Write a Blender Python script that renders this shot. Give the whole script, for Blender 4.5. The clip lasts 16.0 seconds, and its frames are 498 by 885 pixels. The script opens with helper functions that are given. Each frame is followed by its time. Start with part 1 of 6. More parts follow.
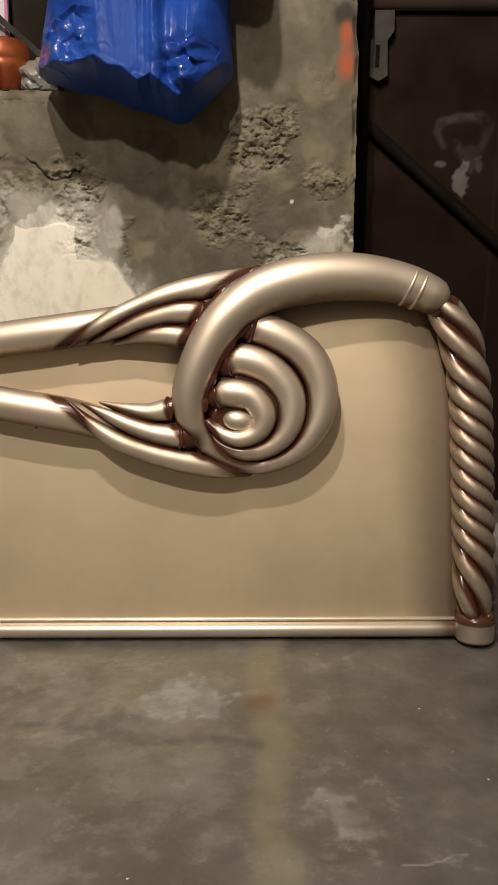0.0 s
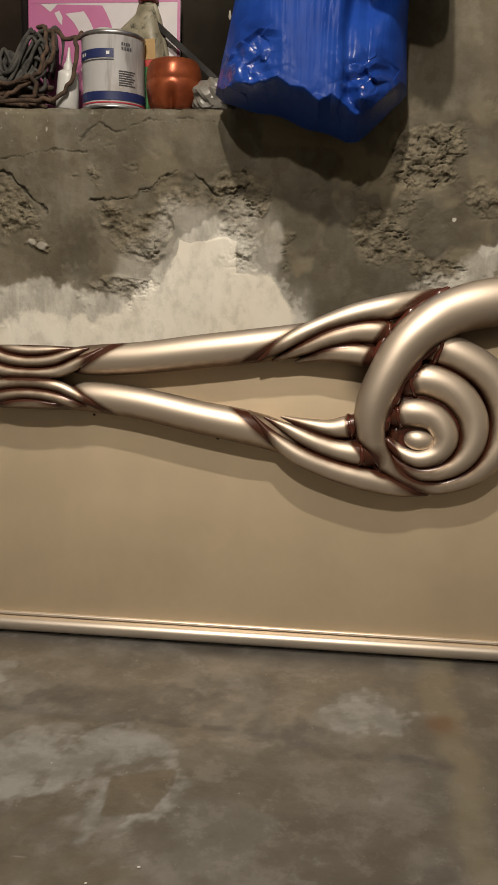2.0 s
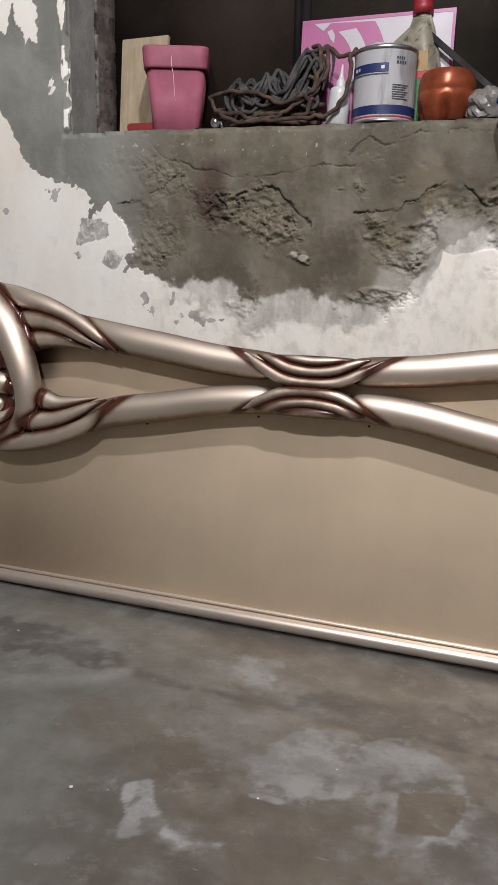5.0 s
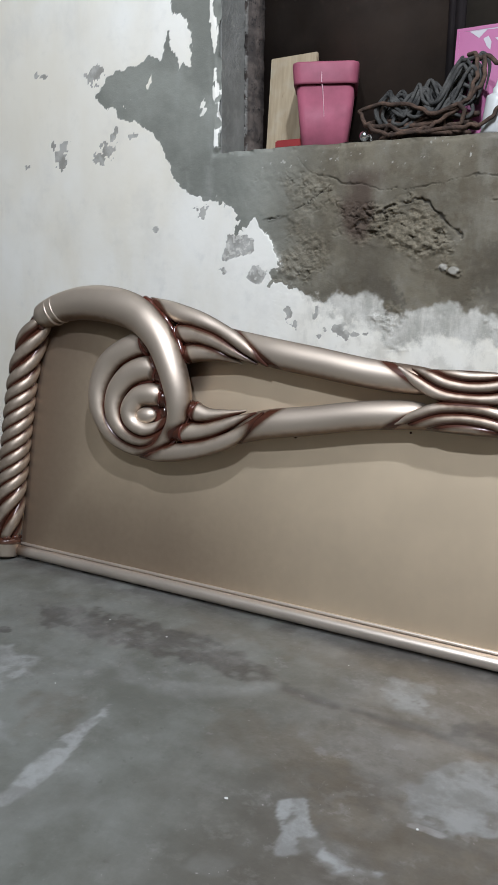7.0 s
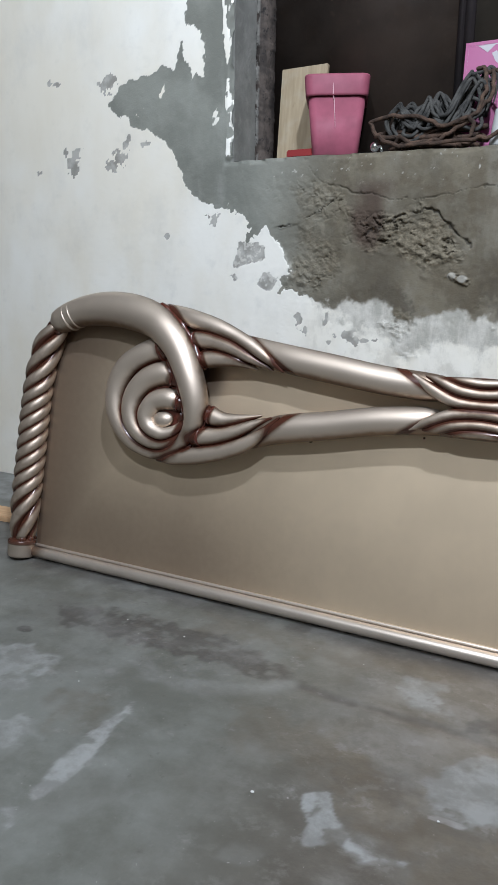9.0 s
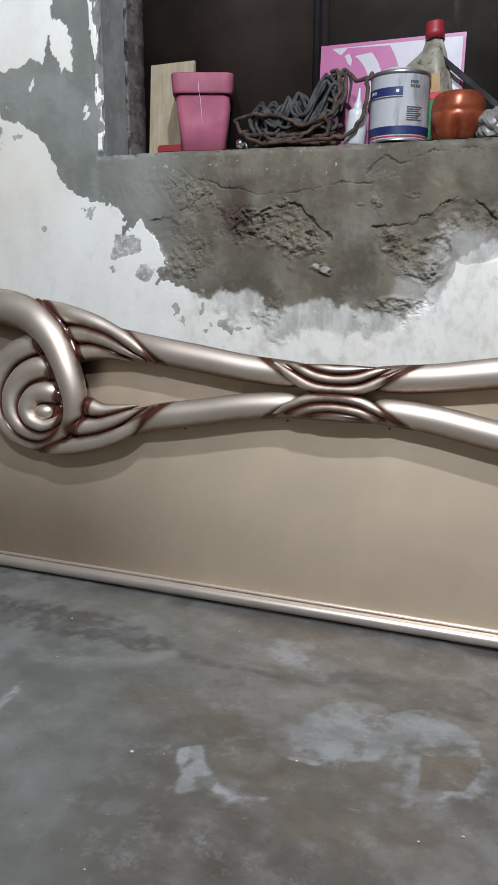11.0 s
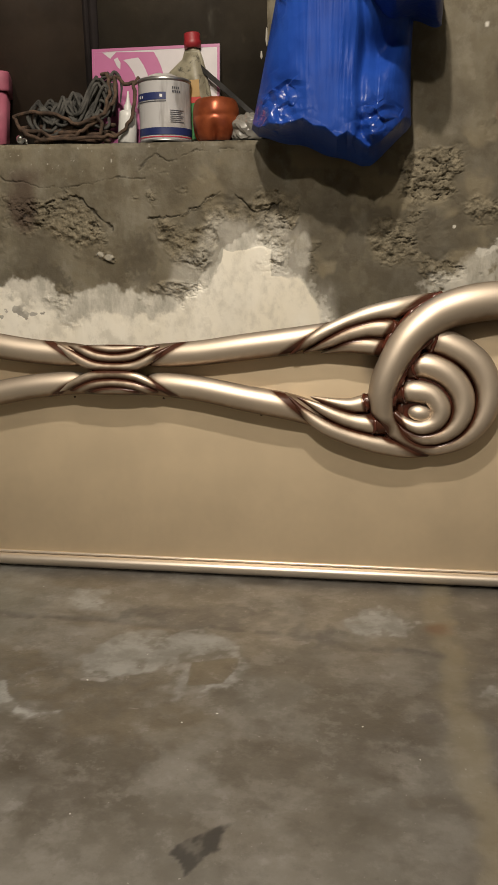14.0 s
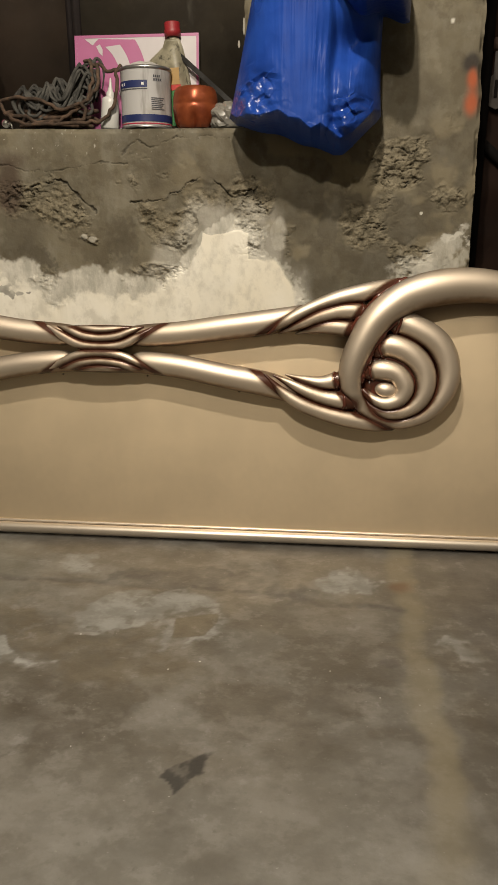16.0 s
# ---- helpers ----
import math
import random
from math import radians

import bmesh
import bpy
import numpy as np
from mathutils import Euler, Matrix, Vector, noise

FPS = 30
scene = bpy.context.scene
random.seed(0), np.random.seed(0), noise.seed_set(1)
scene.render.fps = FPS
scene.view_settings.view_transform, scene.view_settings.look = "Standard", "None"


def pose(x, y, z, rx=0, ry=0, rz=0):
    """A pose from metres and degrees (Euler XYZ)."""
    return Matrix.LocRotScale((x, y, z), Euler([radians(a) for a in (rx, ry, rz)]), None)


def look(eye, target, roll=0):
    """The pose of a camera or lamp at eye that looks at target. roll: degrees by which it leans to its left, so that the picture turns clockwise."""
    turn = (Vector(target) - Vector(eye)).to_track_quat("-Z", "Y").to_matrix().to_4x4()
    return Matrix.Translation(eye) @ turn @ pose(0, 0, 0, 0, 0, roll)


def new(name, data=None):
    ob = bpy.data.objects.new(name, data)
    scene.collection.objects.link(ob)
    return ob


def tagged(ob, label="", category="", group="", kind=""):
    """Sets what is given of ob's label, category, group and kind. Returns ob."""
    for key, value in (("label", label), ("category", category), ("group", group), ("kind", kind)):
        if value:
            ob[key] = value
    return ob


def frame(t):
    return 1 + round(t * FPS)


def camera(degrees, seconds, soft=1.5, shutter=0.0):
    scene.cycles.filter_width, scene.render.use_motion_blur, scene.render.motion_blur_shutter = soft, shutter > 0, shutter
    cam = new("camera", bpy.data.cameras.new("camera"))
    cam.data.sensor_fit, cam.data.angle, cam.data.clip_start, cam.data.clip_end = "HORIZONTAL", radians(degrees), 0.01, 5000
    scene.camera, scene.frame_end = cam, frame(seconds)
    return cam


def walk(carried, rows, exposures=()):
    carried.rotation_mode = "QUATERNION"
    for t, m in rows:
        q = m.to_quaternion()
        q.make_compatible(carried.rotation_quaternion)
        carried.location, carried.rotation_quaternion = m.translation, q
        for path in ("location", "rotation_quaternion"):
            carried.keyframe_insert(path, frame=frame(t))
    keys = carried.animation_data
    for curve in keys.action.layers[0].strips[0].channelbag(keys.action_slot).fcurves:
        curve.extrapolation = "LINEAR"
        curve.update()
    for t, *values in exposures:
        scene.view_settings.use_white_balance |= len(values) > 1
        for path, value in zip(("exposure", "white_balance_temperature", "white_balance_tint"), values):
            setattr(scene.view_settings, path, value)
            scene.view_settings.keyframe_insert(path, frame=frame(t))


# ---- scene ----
cam = camera(37.1, 16.0)
PATH = [
    (0, (0.23, 0.126, 0.556), (0.237, 2.068, 0.077), 0.1),
    (0.5, (0.2, 0.121, 0.559), (0.203, 2.069, 0.103), 0.1),
    (1, (0.154, 0.119, 0.567), (0.141, 2.061, 0.086), 1.0),
    (1.5, (0.114, 0.113, 0.569), (0.005, 2.051, 0.089), 0.8),
    (2, (0.075, 0.106, 0.574), (-0.111, 2.042, 0.106), 1.2),
    (2.5, (0.03, 0.098, 0.58), (-0.264, 2.021, 0.118), 1.7),
    (3, (0.002, 0.093, 0.573), (-0.403, 1.999, 0.124), 1.5),
    (3.5, (-0.022, 0.09, 0.569), (-0.477, 1.986, 0.121), 1.9),
    (4, (-0.036, 0.087, 0.572), (-0.548, 1.966, 0.119), 1.7),
    (4.5, (-0.059, 0.078, 0.574), (-0.633, 1.942, 0.128), 1.6),
    (5, (-0.069, 0.074, 0.577), (-0.718, 1.91, 0.122), 1.2),
    (5.2, (-0.083, 0.071, 0.576), (-0.769, 1.893, 0.117), 1.5),
    (7.3, (-0.138, 0.054, 0.576), (-1.085, 1.764, 0.152), 0.4),
    (7.5, (-0.153, 0.046, 0.579), (-1.096, 1.757, 0.15), 0.6),
    (8, (-0.151, 0.046, 0.576), (-1.141, 1.733, 0.161), 0.6),
    (8.2, (-0.161, 0.041, 0.576), (-1.14, 1.735, 0.161), 0.7),
    (10.3, (-0.084, -0.008, 0.605), (-0.881, 1.772, 0.162), 0.5),
    (10.5, (-0.079, -0.011, 0.603), (-0.844, 1.781, 0.147), 0.4),
    (11, (-0.056, -0.033, 0.614), (-0.747, 1.785, 0.146), 0.1),
    (11.5, (-0.022, -0.064, 0.626), (-0.657, 1.771, 0.148), 0.1),
    (12, (0.007, -0.101, 0.636), (-0.517, 1.768, 0.155), 0.0),
    (12.5, (0.032, -0.131, 0.64), (-0.367, 1.764, 0.141), -0.0),
    (13, (0.051, -0.152, 0.641), (-0.311, 1.746, 0.125), 0.0),
    (13.5, (0.075, -0.166, 0.638), (-0.231, 1.74, 0.117), -0.6),
    (14, (0.093, -0.188, 0.643), (-0.176, 1.722, 0.113), -0.6),
    (14.5, (0.099, -0.204, 0.649), (-0.142, 1.708, 0.115), -0.9),
    (15, (0.108, -0.232, 0.657), (-0.128, 1.681, 0.125), -0.9),
    (15.5, (0.109, -0.26, 0.658), (-0.095, 1.653, 0.113), -0.7),
    (16, (0.103, -0.288, 0.67), (-0.102, 1.611, 0.075), -0.1),
]
walk(cam, [(t, look(eye, target, roll)) for t, eye, target, roll in PATH],
     [(0.0, 0.0, 7600, 12.5), (0.5, 0.04, 7450, 14.5), (1.0, -0.23, 7550, 14.5), (1.5, -0.30, 7590, 12.6), (2.0, -0.29, 7570, 11.6), (3.0, -0.31, 7900, 10),
      (3.5, -0.28, 7400, 11), (4.0, -0.22, 6900, 12), (4.5, -0.13, 6780, 17), (5.0, -0.02, 6110, 15.5), (7.5, 0.17, 5520, 8.5), (8.0, 0.18, 5470, 8.3),
      (10.5, 0.15, 5440, 8.6), (11.0, 0.13, 5500, 10), (11.5, 0.12, 5640, 12), (12.0, 0.03, 5850, 14), (12.5, -0.1, 6800, 16.5), (13.0, -0.17, 7055, 11.8),
      (14.5, -0.15, 7860, 10.5), (15.5, -0.08, 7790, 10), (16.0, -0.06, 7900, 8.6)])

# ---------------------------------------------------------------- light
world = bpy.data.worlds.new("world")
scene.world = world
world.use_nodes = True
world.node_tree.nodes["Background"].inputs[0].default_value = (0.9, 0.85, 0.75, 1)
world.node_tree.nodes["Background"].inputs[1].default_value = 0.02


def bulb(name, place, watts, colour, radius):
    lamp = bpy.data.lights.new(name, "POINT")
    lamp.energy, lamp.color, lamp.shadow_soft_size = watts, colour, radius
    ob = new(name, lamp)
    ob.location = place
    return ob


bulb("ceiling_bulb", (-0.08, 0.32, 2.05), 100.0, (1.0, 0.975, 0.955), 0.03)
bulb("second_bulb", (-0.18, -0.75, 2.15), 105.0, (1.0, 0.975, 0.955), 0.04)

# ---------------------------------------------------------------- helpers


def part(name, bm, material, parent=None, label="", smooth=True, crease=0):
    """One mesh object out of a bmesh, under a thing or a part."""
    me = bpy.data.meshes.new(name)
    bmesh.ops.recalc_face_normals(bm, faces=bm.faces)
    bm.to_mesh(me)
    bm.free()
    for m in material if isinstance(material, (list, tuple)) else [material]:
        me.materials.append(m)
    if smooth:
        me.shade_smooth()
    if crease:
        me.set_sharp_from_angle(angle=radians(crease))
    ob = new(name, me)
    if parent is not None:
        ob.parent = parent
    if label:
        ob["label"] = label
    return ob


def empty(name, m, label, category, group="", kind=""):
    ob = new(name)
    ob.matrix_world = m
    return tagged(ob, label, category, group, kind)


def box(bm, lo, hi, bevel=0.0):
    lo, hi = Vector(lo), Vector(hi)
    made = bmesh.ops.create_cube(bm, size=1.0)["verts"]
    for v in made:
        v.co = (lo + hi) / 2 + Vector([a * b for a, b in zip(v.co, hi - lo)])
    if bevel:
        edges = list({e for v in made for e in v.link_edges})
        bmesh.ops.bevel(bm, geom=edges, offset=bevel, segments=2, affect="EDGES", clamp_overlap=True)
    return bm


def lathe(bm, profile, sides=32, centre=(0, 0), wave=None):
    """Turns a profile of (radius, height) round the z axis."""
    rings = []
    for r, z in profile:
        if r < 1e-6:
            rings.append([bm.verts.new((centre[0], centre[1], z))])
            continue
        ring = []
        for k in range(sides):
            a = 2 * math.pi * k / sides
            rr = r * (wave(a, z) if wave else 1.0)
            ring.append(bm.verts.new((centre[0] + rr * math.cos(a), centre[1] + rr * math.sin(a), z)))
        rings.append(ring)
    for a, b in zip(rings, rings[1:]):
        for k in range(sides):
            n = (k + 1) % sides
            if len(a) == 1 and len(b) == 1:
                continue
            if len(a) == 1:
                bm.faces.new((a[0], b[k], b[n]))
            elif len(b) == 1:
                bm.faces.new((a[k], b[0], a[n]))
            else:
                bm.faces.new((a[k], b[k], b[n], a[n]))
    return bm


def spline(ctrl, steps=8, closed=False):
    """Catmull-Rom through rows of numbers of any width."""
    p = np.array(ctrl, float)
    p = np.vstack([p[-1:], p, p[:2]]) if closed else np.vstack([2 * p[0] - p[1], p, 2 * p[-1] - p[-2]])
    out = []
    for i in range(1, len(p) - 2):
        for t in np.arange(steps) / steps:
            a, b, c, d = p[i - 1], p[i], p[i + 1], p[i + 2]
            out.append(0.5 * (2 * b + (c - a) * t + (2 * a - 5 * b + 4 * c - d) * t**2 + (3 * b - a - 3 * c + d) * t**3))
    if not closed:
        out.append(p[-2])
    return np.array(out)


def sweep(bm, path, radii, sides=14, caps=True, closed=False, flat=1.0):
    """A round tube along a path, with domed ends; flat squeezes it along y."""
    path = [Vector(q) for q in path]
    radii = [max(float(r), 2e-4) for r in radii]
    count = len(path)
    frames, up = [], None
    for i in range(count):
        a = path[(i - 1) % count] if closed or i else path[0]
        b = path[(i + 1) % count] if closed or i < count - 1 else path[-1]
        tangent = (b - a).normalized()
        if up is None:
            up = Vector((0, -1, 0)) if abs(tangent.y) < 0.9 else Vector((0, 0, 1))
        up = (up - tangent * up.dot(tangent)).normalized()
        frames.append((path[i], tangent, up.copy(), tangent.cross(up), radii[i]))
    if caps and not closed:
        p, t, u, s, r = frames[0]
        head = [(p - t * r * math.sin(a), t, u, s, r * math.cos(a)) for a in (1.3, 0.9, 0.45)]
        p, t, u, s, r = frames[-1]
        tail = [(p + t * r * math.sin(a), t, u, s, r * math.cos(a)) for a in (0.45, 0.9, 1.3)]
        frames = head + frames + tail
    rings = []
    for p, t, u, s, r in frames:
        ring = []
        for k in range(sides):
            a = 2 * math.pi * k / sides
            off = u * (r * math.cos(a)) + s * (r * math.sin(a))
            off.y *= flat
            ring.append(bm.verts.new(p + off))
        rings.append(ring)
    pairs = list(zip(rings, rings[1:])) + ([(rings[-1], rings[0])] if closed else [])
    for a, b in pairs:
        for k in range(sides):
            n = (k + 1) % sides
            bm.faces.new((a[k], a[n], b[n], b[k]))
    if not closed:
        bm.faces.new(rings[0][::-1])
        bm.faces.new(rings[-1])
    return bm


def value_noise(x, y, seed=0):
    """Smooth noise in 0..1 on arrays."""
    xi, yi = np.floor(x).astype(np.int64), np.floor(y).astype(np.int64)
    fx, fy = x - xi, y - yi
    fx, fy = fx * fx * (3 - 2 * fx), fy * fy * (3 - 2 * fy)

    def h(i, j):
        n = (i * 374761393 + j * 668265263 + seed * 974634777) & 0x7FFFFFFF
        n = ((n ^ (n >> 13)) * 1274126177) & 0x7FFFFFFF
        return ((n ^ (n >> 16)) & 0xFFFF) / 65535.0

    a = h(xi, yi) * (1 - fx) + h(xi + 1, yi) * fx
    b = h(xi, yi + 1) * (1 - fx) + h(xi + 1, yi + 1) * fx
    return a * (1 - fy) + b * fy


def fbm(x, y, scale, octaves=4, seed=0):
    total, amp, norm = 0.0, 1.0, 0.0
    for k in range(octaves):
        total = total + amp * value_noise(x * scale * 2**k + 17.3 * k, y * scale * 2**k - 9.1 * k, seed + k)
        norm += amp
        amp *= 0.5
    return total / norm


def ramp(a, lo, hi):
    t = np.clip((a - lo) / (hi - lo), 0, 1)
    return t * t * (3 - 2 * t)


def near_line(x, z, line):
    """Distance from points to a polyline."""
    best = np.full(np.shape(x), 9.0)
    for (ax, az), (bx, bz) in zip(line, line[1:]):
        dx, dz = bx - ax, bz - az
        t = np.clip(((x - ax) * dx + (z - az) * dz) / (dx * dx + dz * dz), 0, 1)
        best = np.minimum(best, np.hypot(x - ax - t * dx, z - az - t * dz))
    return best


def inside(x, z, line):
    """True where points lie in the closed outline."""
    odd = np.zeros(np.shape(x), bool)
    for (ax, az), (bx, bz) in zip(line, line[1:] + line[:1]):
        hit = (az > z) != (bz > z)
        odd ^= hit & (x < (bx - ax) * (z - az) / ((bz - az) or 1e-9) + ax)
    return odd


def within(x, z, line, soft=0.003):
    """1 inside the closed outline, falling to 0 over a soft edge."""
    edge = near_line(x, z, line + line[:1])
    return ramp(np.where(inside(x, z, line), edge, -edge), -soft, soft)


def blob(x, z, cx, cz, rx, rz):
    return np.exp(-(((x - cx) / rx) ** 2 + ((z - cz) / rz) ** 2))


def put(me, name, values):
    """A number per vertex, for the material to read."""
    me.attributes.new(name, "FLOAT", "POINT").data.foreach_set("value", np.asarray(values, np.float32))


# ---------------------------------------------------------------- materials


class Nodes:
    """A small helper round one material's nodes."""

    def __init__(self, name, rough=0.5, metal=0.0, colour=(0.5, 0.5, 0.5), coat=0.0):
        self.mat = bpy.data.materials.new(name)
        self.mat.use_nodes = True
        self.tree = self.mat.node_tree
        self.bsdf = self.tree.nodes["Principled BSDF"]
        self.bsdf.inputs["Roughness"].default_value = rough
        self.bsdf.inputs["Metallic"].default_value = metal
        self.bsdf.inputs["Base Color"].default_value = (*colour, 1)
        self.bsdf.inputs["Coat Weight"].default_value = coat
        self.bsdf.inputs["Coat Roughness"].default_value = 0.15
        self.coords = self.tree.nodes.new("ShaderNodeTexCoord").outputs["Object"]

    def wire(self, a, b):
        if hasattr(a, "is_output"):
            self.tree.links.new(a, b)
        else:
            b.default_value = (*a, 1) if isinstance(a, tuple) and len(a) == 3 and b.type == "RGBA" else a

    def stretched(self, scale):
        n = self.tree.nodes.new("ShaderNodeMapping")
        n.inputs["Scale"].default_value = scale
        self.tree.links.new(self.coords, n.inputs[0])
        return n.outputs[0]

    def noise(self, scale, detail=4.0, rough=0.55, vector=None, distort=0.0):
        n = self.tree.nodes.new("ShaderNodeTexNoise")
        self.tree.links.new(vector or self.coords, n.inputs["Vector"])
        n.inputs["Scale"].default_value, n.inputs["Detail"].default_value = scale, detail
        n.inputs["Roughness"].default_value, n.inputs["Distortion"].default_value = rough, distort
        return n.outputs[0]

    def attribute(self, name):
        n = self.tree.nodes.new("ShaderNodeAttribute")
        n.attribute_name = name
        return n.outputs["Fac"]

    def math(self, op, a, b=0.0, clamp=False):
        n = self.tree.nodes.new("ShaderNodeMath")
        n.operation, n.use_clamp = op, clamp
        self.wire(a, n.inputs[0])
        self.wire(b, n.inputs[1])
        return n.outputs[0]

    def span(self, a, lo, hi, out_lo=0.0, out_hi=1.0):
        n = self.tree.nodes.new("ShaderNodeMapRange")
        n.interpolation_type = "SMOOTHSTEP"
        self.wire(a, n.inputs[0])
        for k, v in enumerate((lo, hi, out_lo, out_hi)):
            n.inputs[k + 1].default_value = v
        return n.outputs[0]

    def mix(self, fac, a, b):
        n = self.tree.nodes.new("ShaderNodeMix")
        n.data_type = "RGBA"
        self.wire(fac, n.inputs[0])
        self.wire(a, n.inputs[6])
        self.wire(b, n.inputs[7])
        return n.outputs[2]

    def colour(self, a):
        self.wire(a, self.bsdf.inputs["Base Color"])
        return self

    def set(self, name, a):
        self.wire(a, self.bsdf.inputs[name])
        return self

    def bump(self, height, strength=0.3, distance=0.002):
        n = self.tree.nodes.new("ShaderNodeBump")
        n.inputs["Strength"].default_value, n.inputs["Distance"].default_value = strength, distance
        self.wire(height, n.inputs["Height"])
        self.wire(n.outputs[0], self.bsdf.inputs["Normal"])
        return self


def plain(name, colour, rough=0.5, metal=0.0, vary=0.15, scale=40.0, bump=0.15, coat=0.0):
    """A paint or plastic with faint mottling and relief."""
    n = Nodes(name, rough, metal, colour, coat)
    dark = tuple(c * (1 - vary) for c in colour)
    light = tuple(min(1.0, c * (1 + vary)) for c in colour)
    n.colour(n.mix(n.noise(scale), dark, light))
    n.set("Roughness", n.span(n.noise(scale * 0.35), 0.3, 0.7, rough * 0.85, min(1.0, rough * 1.2)))
    return n.bump(n.noise(scale * 6), bump, 0.001).mat


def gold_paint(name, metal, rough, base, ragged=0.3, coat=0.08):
    """Champagne bronze lacquer: red-brown antique glaze in the grooves, plus shade painted as brown."""
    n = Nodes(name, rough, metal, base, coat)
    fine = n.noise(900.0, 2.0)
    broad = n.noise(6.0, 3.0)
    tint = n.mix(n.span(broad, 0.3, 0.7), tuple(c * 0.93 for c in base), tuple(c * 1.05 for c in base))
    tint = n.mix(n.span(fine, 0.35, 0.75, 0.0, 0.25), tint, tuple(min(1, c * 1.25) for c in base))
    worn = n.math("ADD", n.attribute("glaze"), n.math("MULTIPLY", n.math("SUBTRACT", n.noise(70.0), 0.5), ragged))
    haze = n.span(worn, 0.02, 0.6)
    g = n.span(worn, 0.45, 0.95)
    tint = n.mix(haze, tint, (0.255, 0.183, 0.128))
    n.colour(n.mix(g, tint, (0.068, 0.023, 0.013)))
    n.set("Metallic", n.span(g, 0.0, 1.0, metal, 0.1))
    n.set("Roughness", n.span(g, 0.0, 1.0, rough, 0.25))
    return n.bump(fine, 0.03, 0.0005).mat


GOLD = gold_paint("gold_lacquer", 0.85, 0.49, (0.655, 0.557, 0.455), coat=0.06)
RAIL = gold_paint("gold_rail_lacquer", 0.75, 0.40, (0.60, 0.525, 0.445), coat=0.15)

PANEL = gold_paint("gold_panel_lacquer", 0.85, 0.57, (0.792, 0.652, 0.468), 0.05)
GLAZE = Nodes("antique_glaze", 0.2, 0.0, (0.07, 0.023, 0.013), 0.5).mat
CAULK = Nodes("glossy_red_glaze", 0.16, 0.0, (0.085, 0.022, 0.013), 0.6).mat

# ---------------------------------------------------------------- the room
WALL = 1.63          # front of the plastered wall
SHUT = 1.80          # front of shutters and door
SILL = 0.863         # top of the window sill
WIN_L, WIN_R = -1.066, -0.113
DOOR_L = 0.445

# outline of the bare cement round the window (x, z); the rest is old white paint
BARE = [(-1.175, 1.6), (-1.19, 1.215), (-1.211, 1.146), (-1.227, 1.081), (-1.255, 1.101), (-1.296, 1.086), (-1.347, 1.079), (-1.392, 1.063),
        (-1.423, 1.02), (-1.406, 0.992), (-1.364, 0.975), (-1.298, 0.953), (-1.248, 0.913), (-1.215, 0.865), (-1.196, 0.818), (-1.134, 0.77),
        (-1.072, 0.771), (-1.038, 0.74), (-1.016, 0.711), (-1.025, 0.683), (-0.98, 0.701), (-0.936, 0.687), (-0.913, 0.643), (-0.910, 0.615), (-0.932, 0.590)]
BARE += [(-0.927, 0.571), (-0.852, 0.569), (-0.834, 0.551), (-0.792, 0.543), (-0.738, 0.555), (-0.673, 0.558), (-0.645, 0.527), (-0.610, 0.503), (-0.566, 0.522),
         (-0.503, 0.527), (-0.453, 0.535), (-0.44, 0.512), (-0.402, 0.496), (-0.33, 0.505), (-0.308, 0.534), (-0.263, 0.576), (-0.241, 0.61), (-0.221, 0.643),
         (-0.177, 0.66), (-0.111, 0.66), (-0.087, 0.646), (-0.069, 0.625), (-0.066, 0.582), (0.001, 0.497), (0.03, 0.454), (0.1, 0.3), (0.7, 0.2), (0.7, 1.6)]
# the later, brighter coat low on the wall
BRIGHT = [(-0.95, 0.2), (-0.95, 0.57), (-0.86, 0.555), (-0.80, 0.534), (-0.70, 0.475), (-0.617, 0.432), (-0.585, 0.455), (-0.539, 0.46), (-0.474, 0.457), (-0.40, 0.445), (-0.353, 0.475),
          (-0.295, 0.515), (-0.25, 0.55), (-0.228, 0.59), (-0.221, 0.621), (-0.196, 0.614), (-0.163, 0.619), (-0.13, 0.626), (-0.106, 0.616), (-0.106, 0.555),
          (-0.041, 0.553), (-0.018, 0.535), (0.017, 0.475), (0.04, 0.2)]
CRACKS = [
    [(-0.87, 0.84), (-0.824, 0.808), (-0.785, 0.794), (-0.669, 0.766), (-0.618, 0.763), (-0.556, 0.771), (-0.495, 0.785), (-0.412, 0.788)],
    [(-0.425, 0.809), (-0.396, 0.827), (-0.344, 0.825), (-0.299, 0.84), (-0.255, 0.845), (-0.199, 0.839), (-0.156, 0.844)],
    [(-0.728, 0.679), (-0.714, 0.701), (-0.669, 0.72), (-0.628, 0.735), (-0.568, 0.735), (-0.555, 0.721), (-0.524, 0.691), (-0.503, 0.671)],
    [(-0.397, 0.695), (-0.362, 0.701), (-0.315, 0.702), (-0.282, 0.718), (-0.249, 0.74), (-0.219, 0.749), (-0.182, 0.74), (-0.17, 0.724), (-0.146, 0.696), (-0.113, 0.699), (-0.089, 0.73)],
    [(-0.951, 0.713), (-0.894, 0.715), (-0.86, 0.731), (-0.843, 0.746), (-0.821, 0.762), (-0.799, 0.77)],
    [(0.205, 0.79), (0.245, 0.815), (0.27, 0.806), (0.30, 0.80)],
    [(0.225, 0.735), (0.25, 0.728), (0.265, 0.724), (0.285, 0.733), (0.262, 0.742), (0.237, 0.738)],
    [(0.262, 0.578), (0.29, 0.584), (0.32, 0.573), (0.345, 0.585)],
]
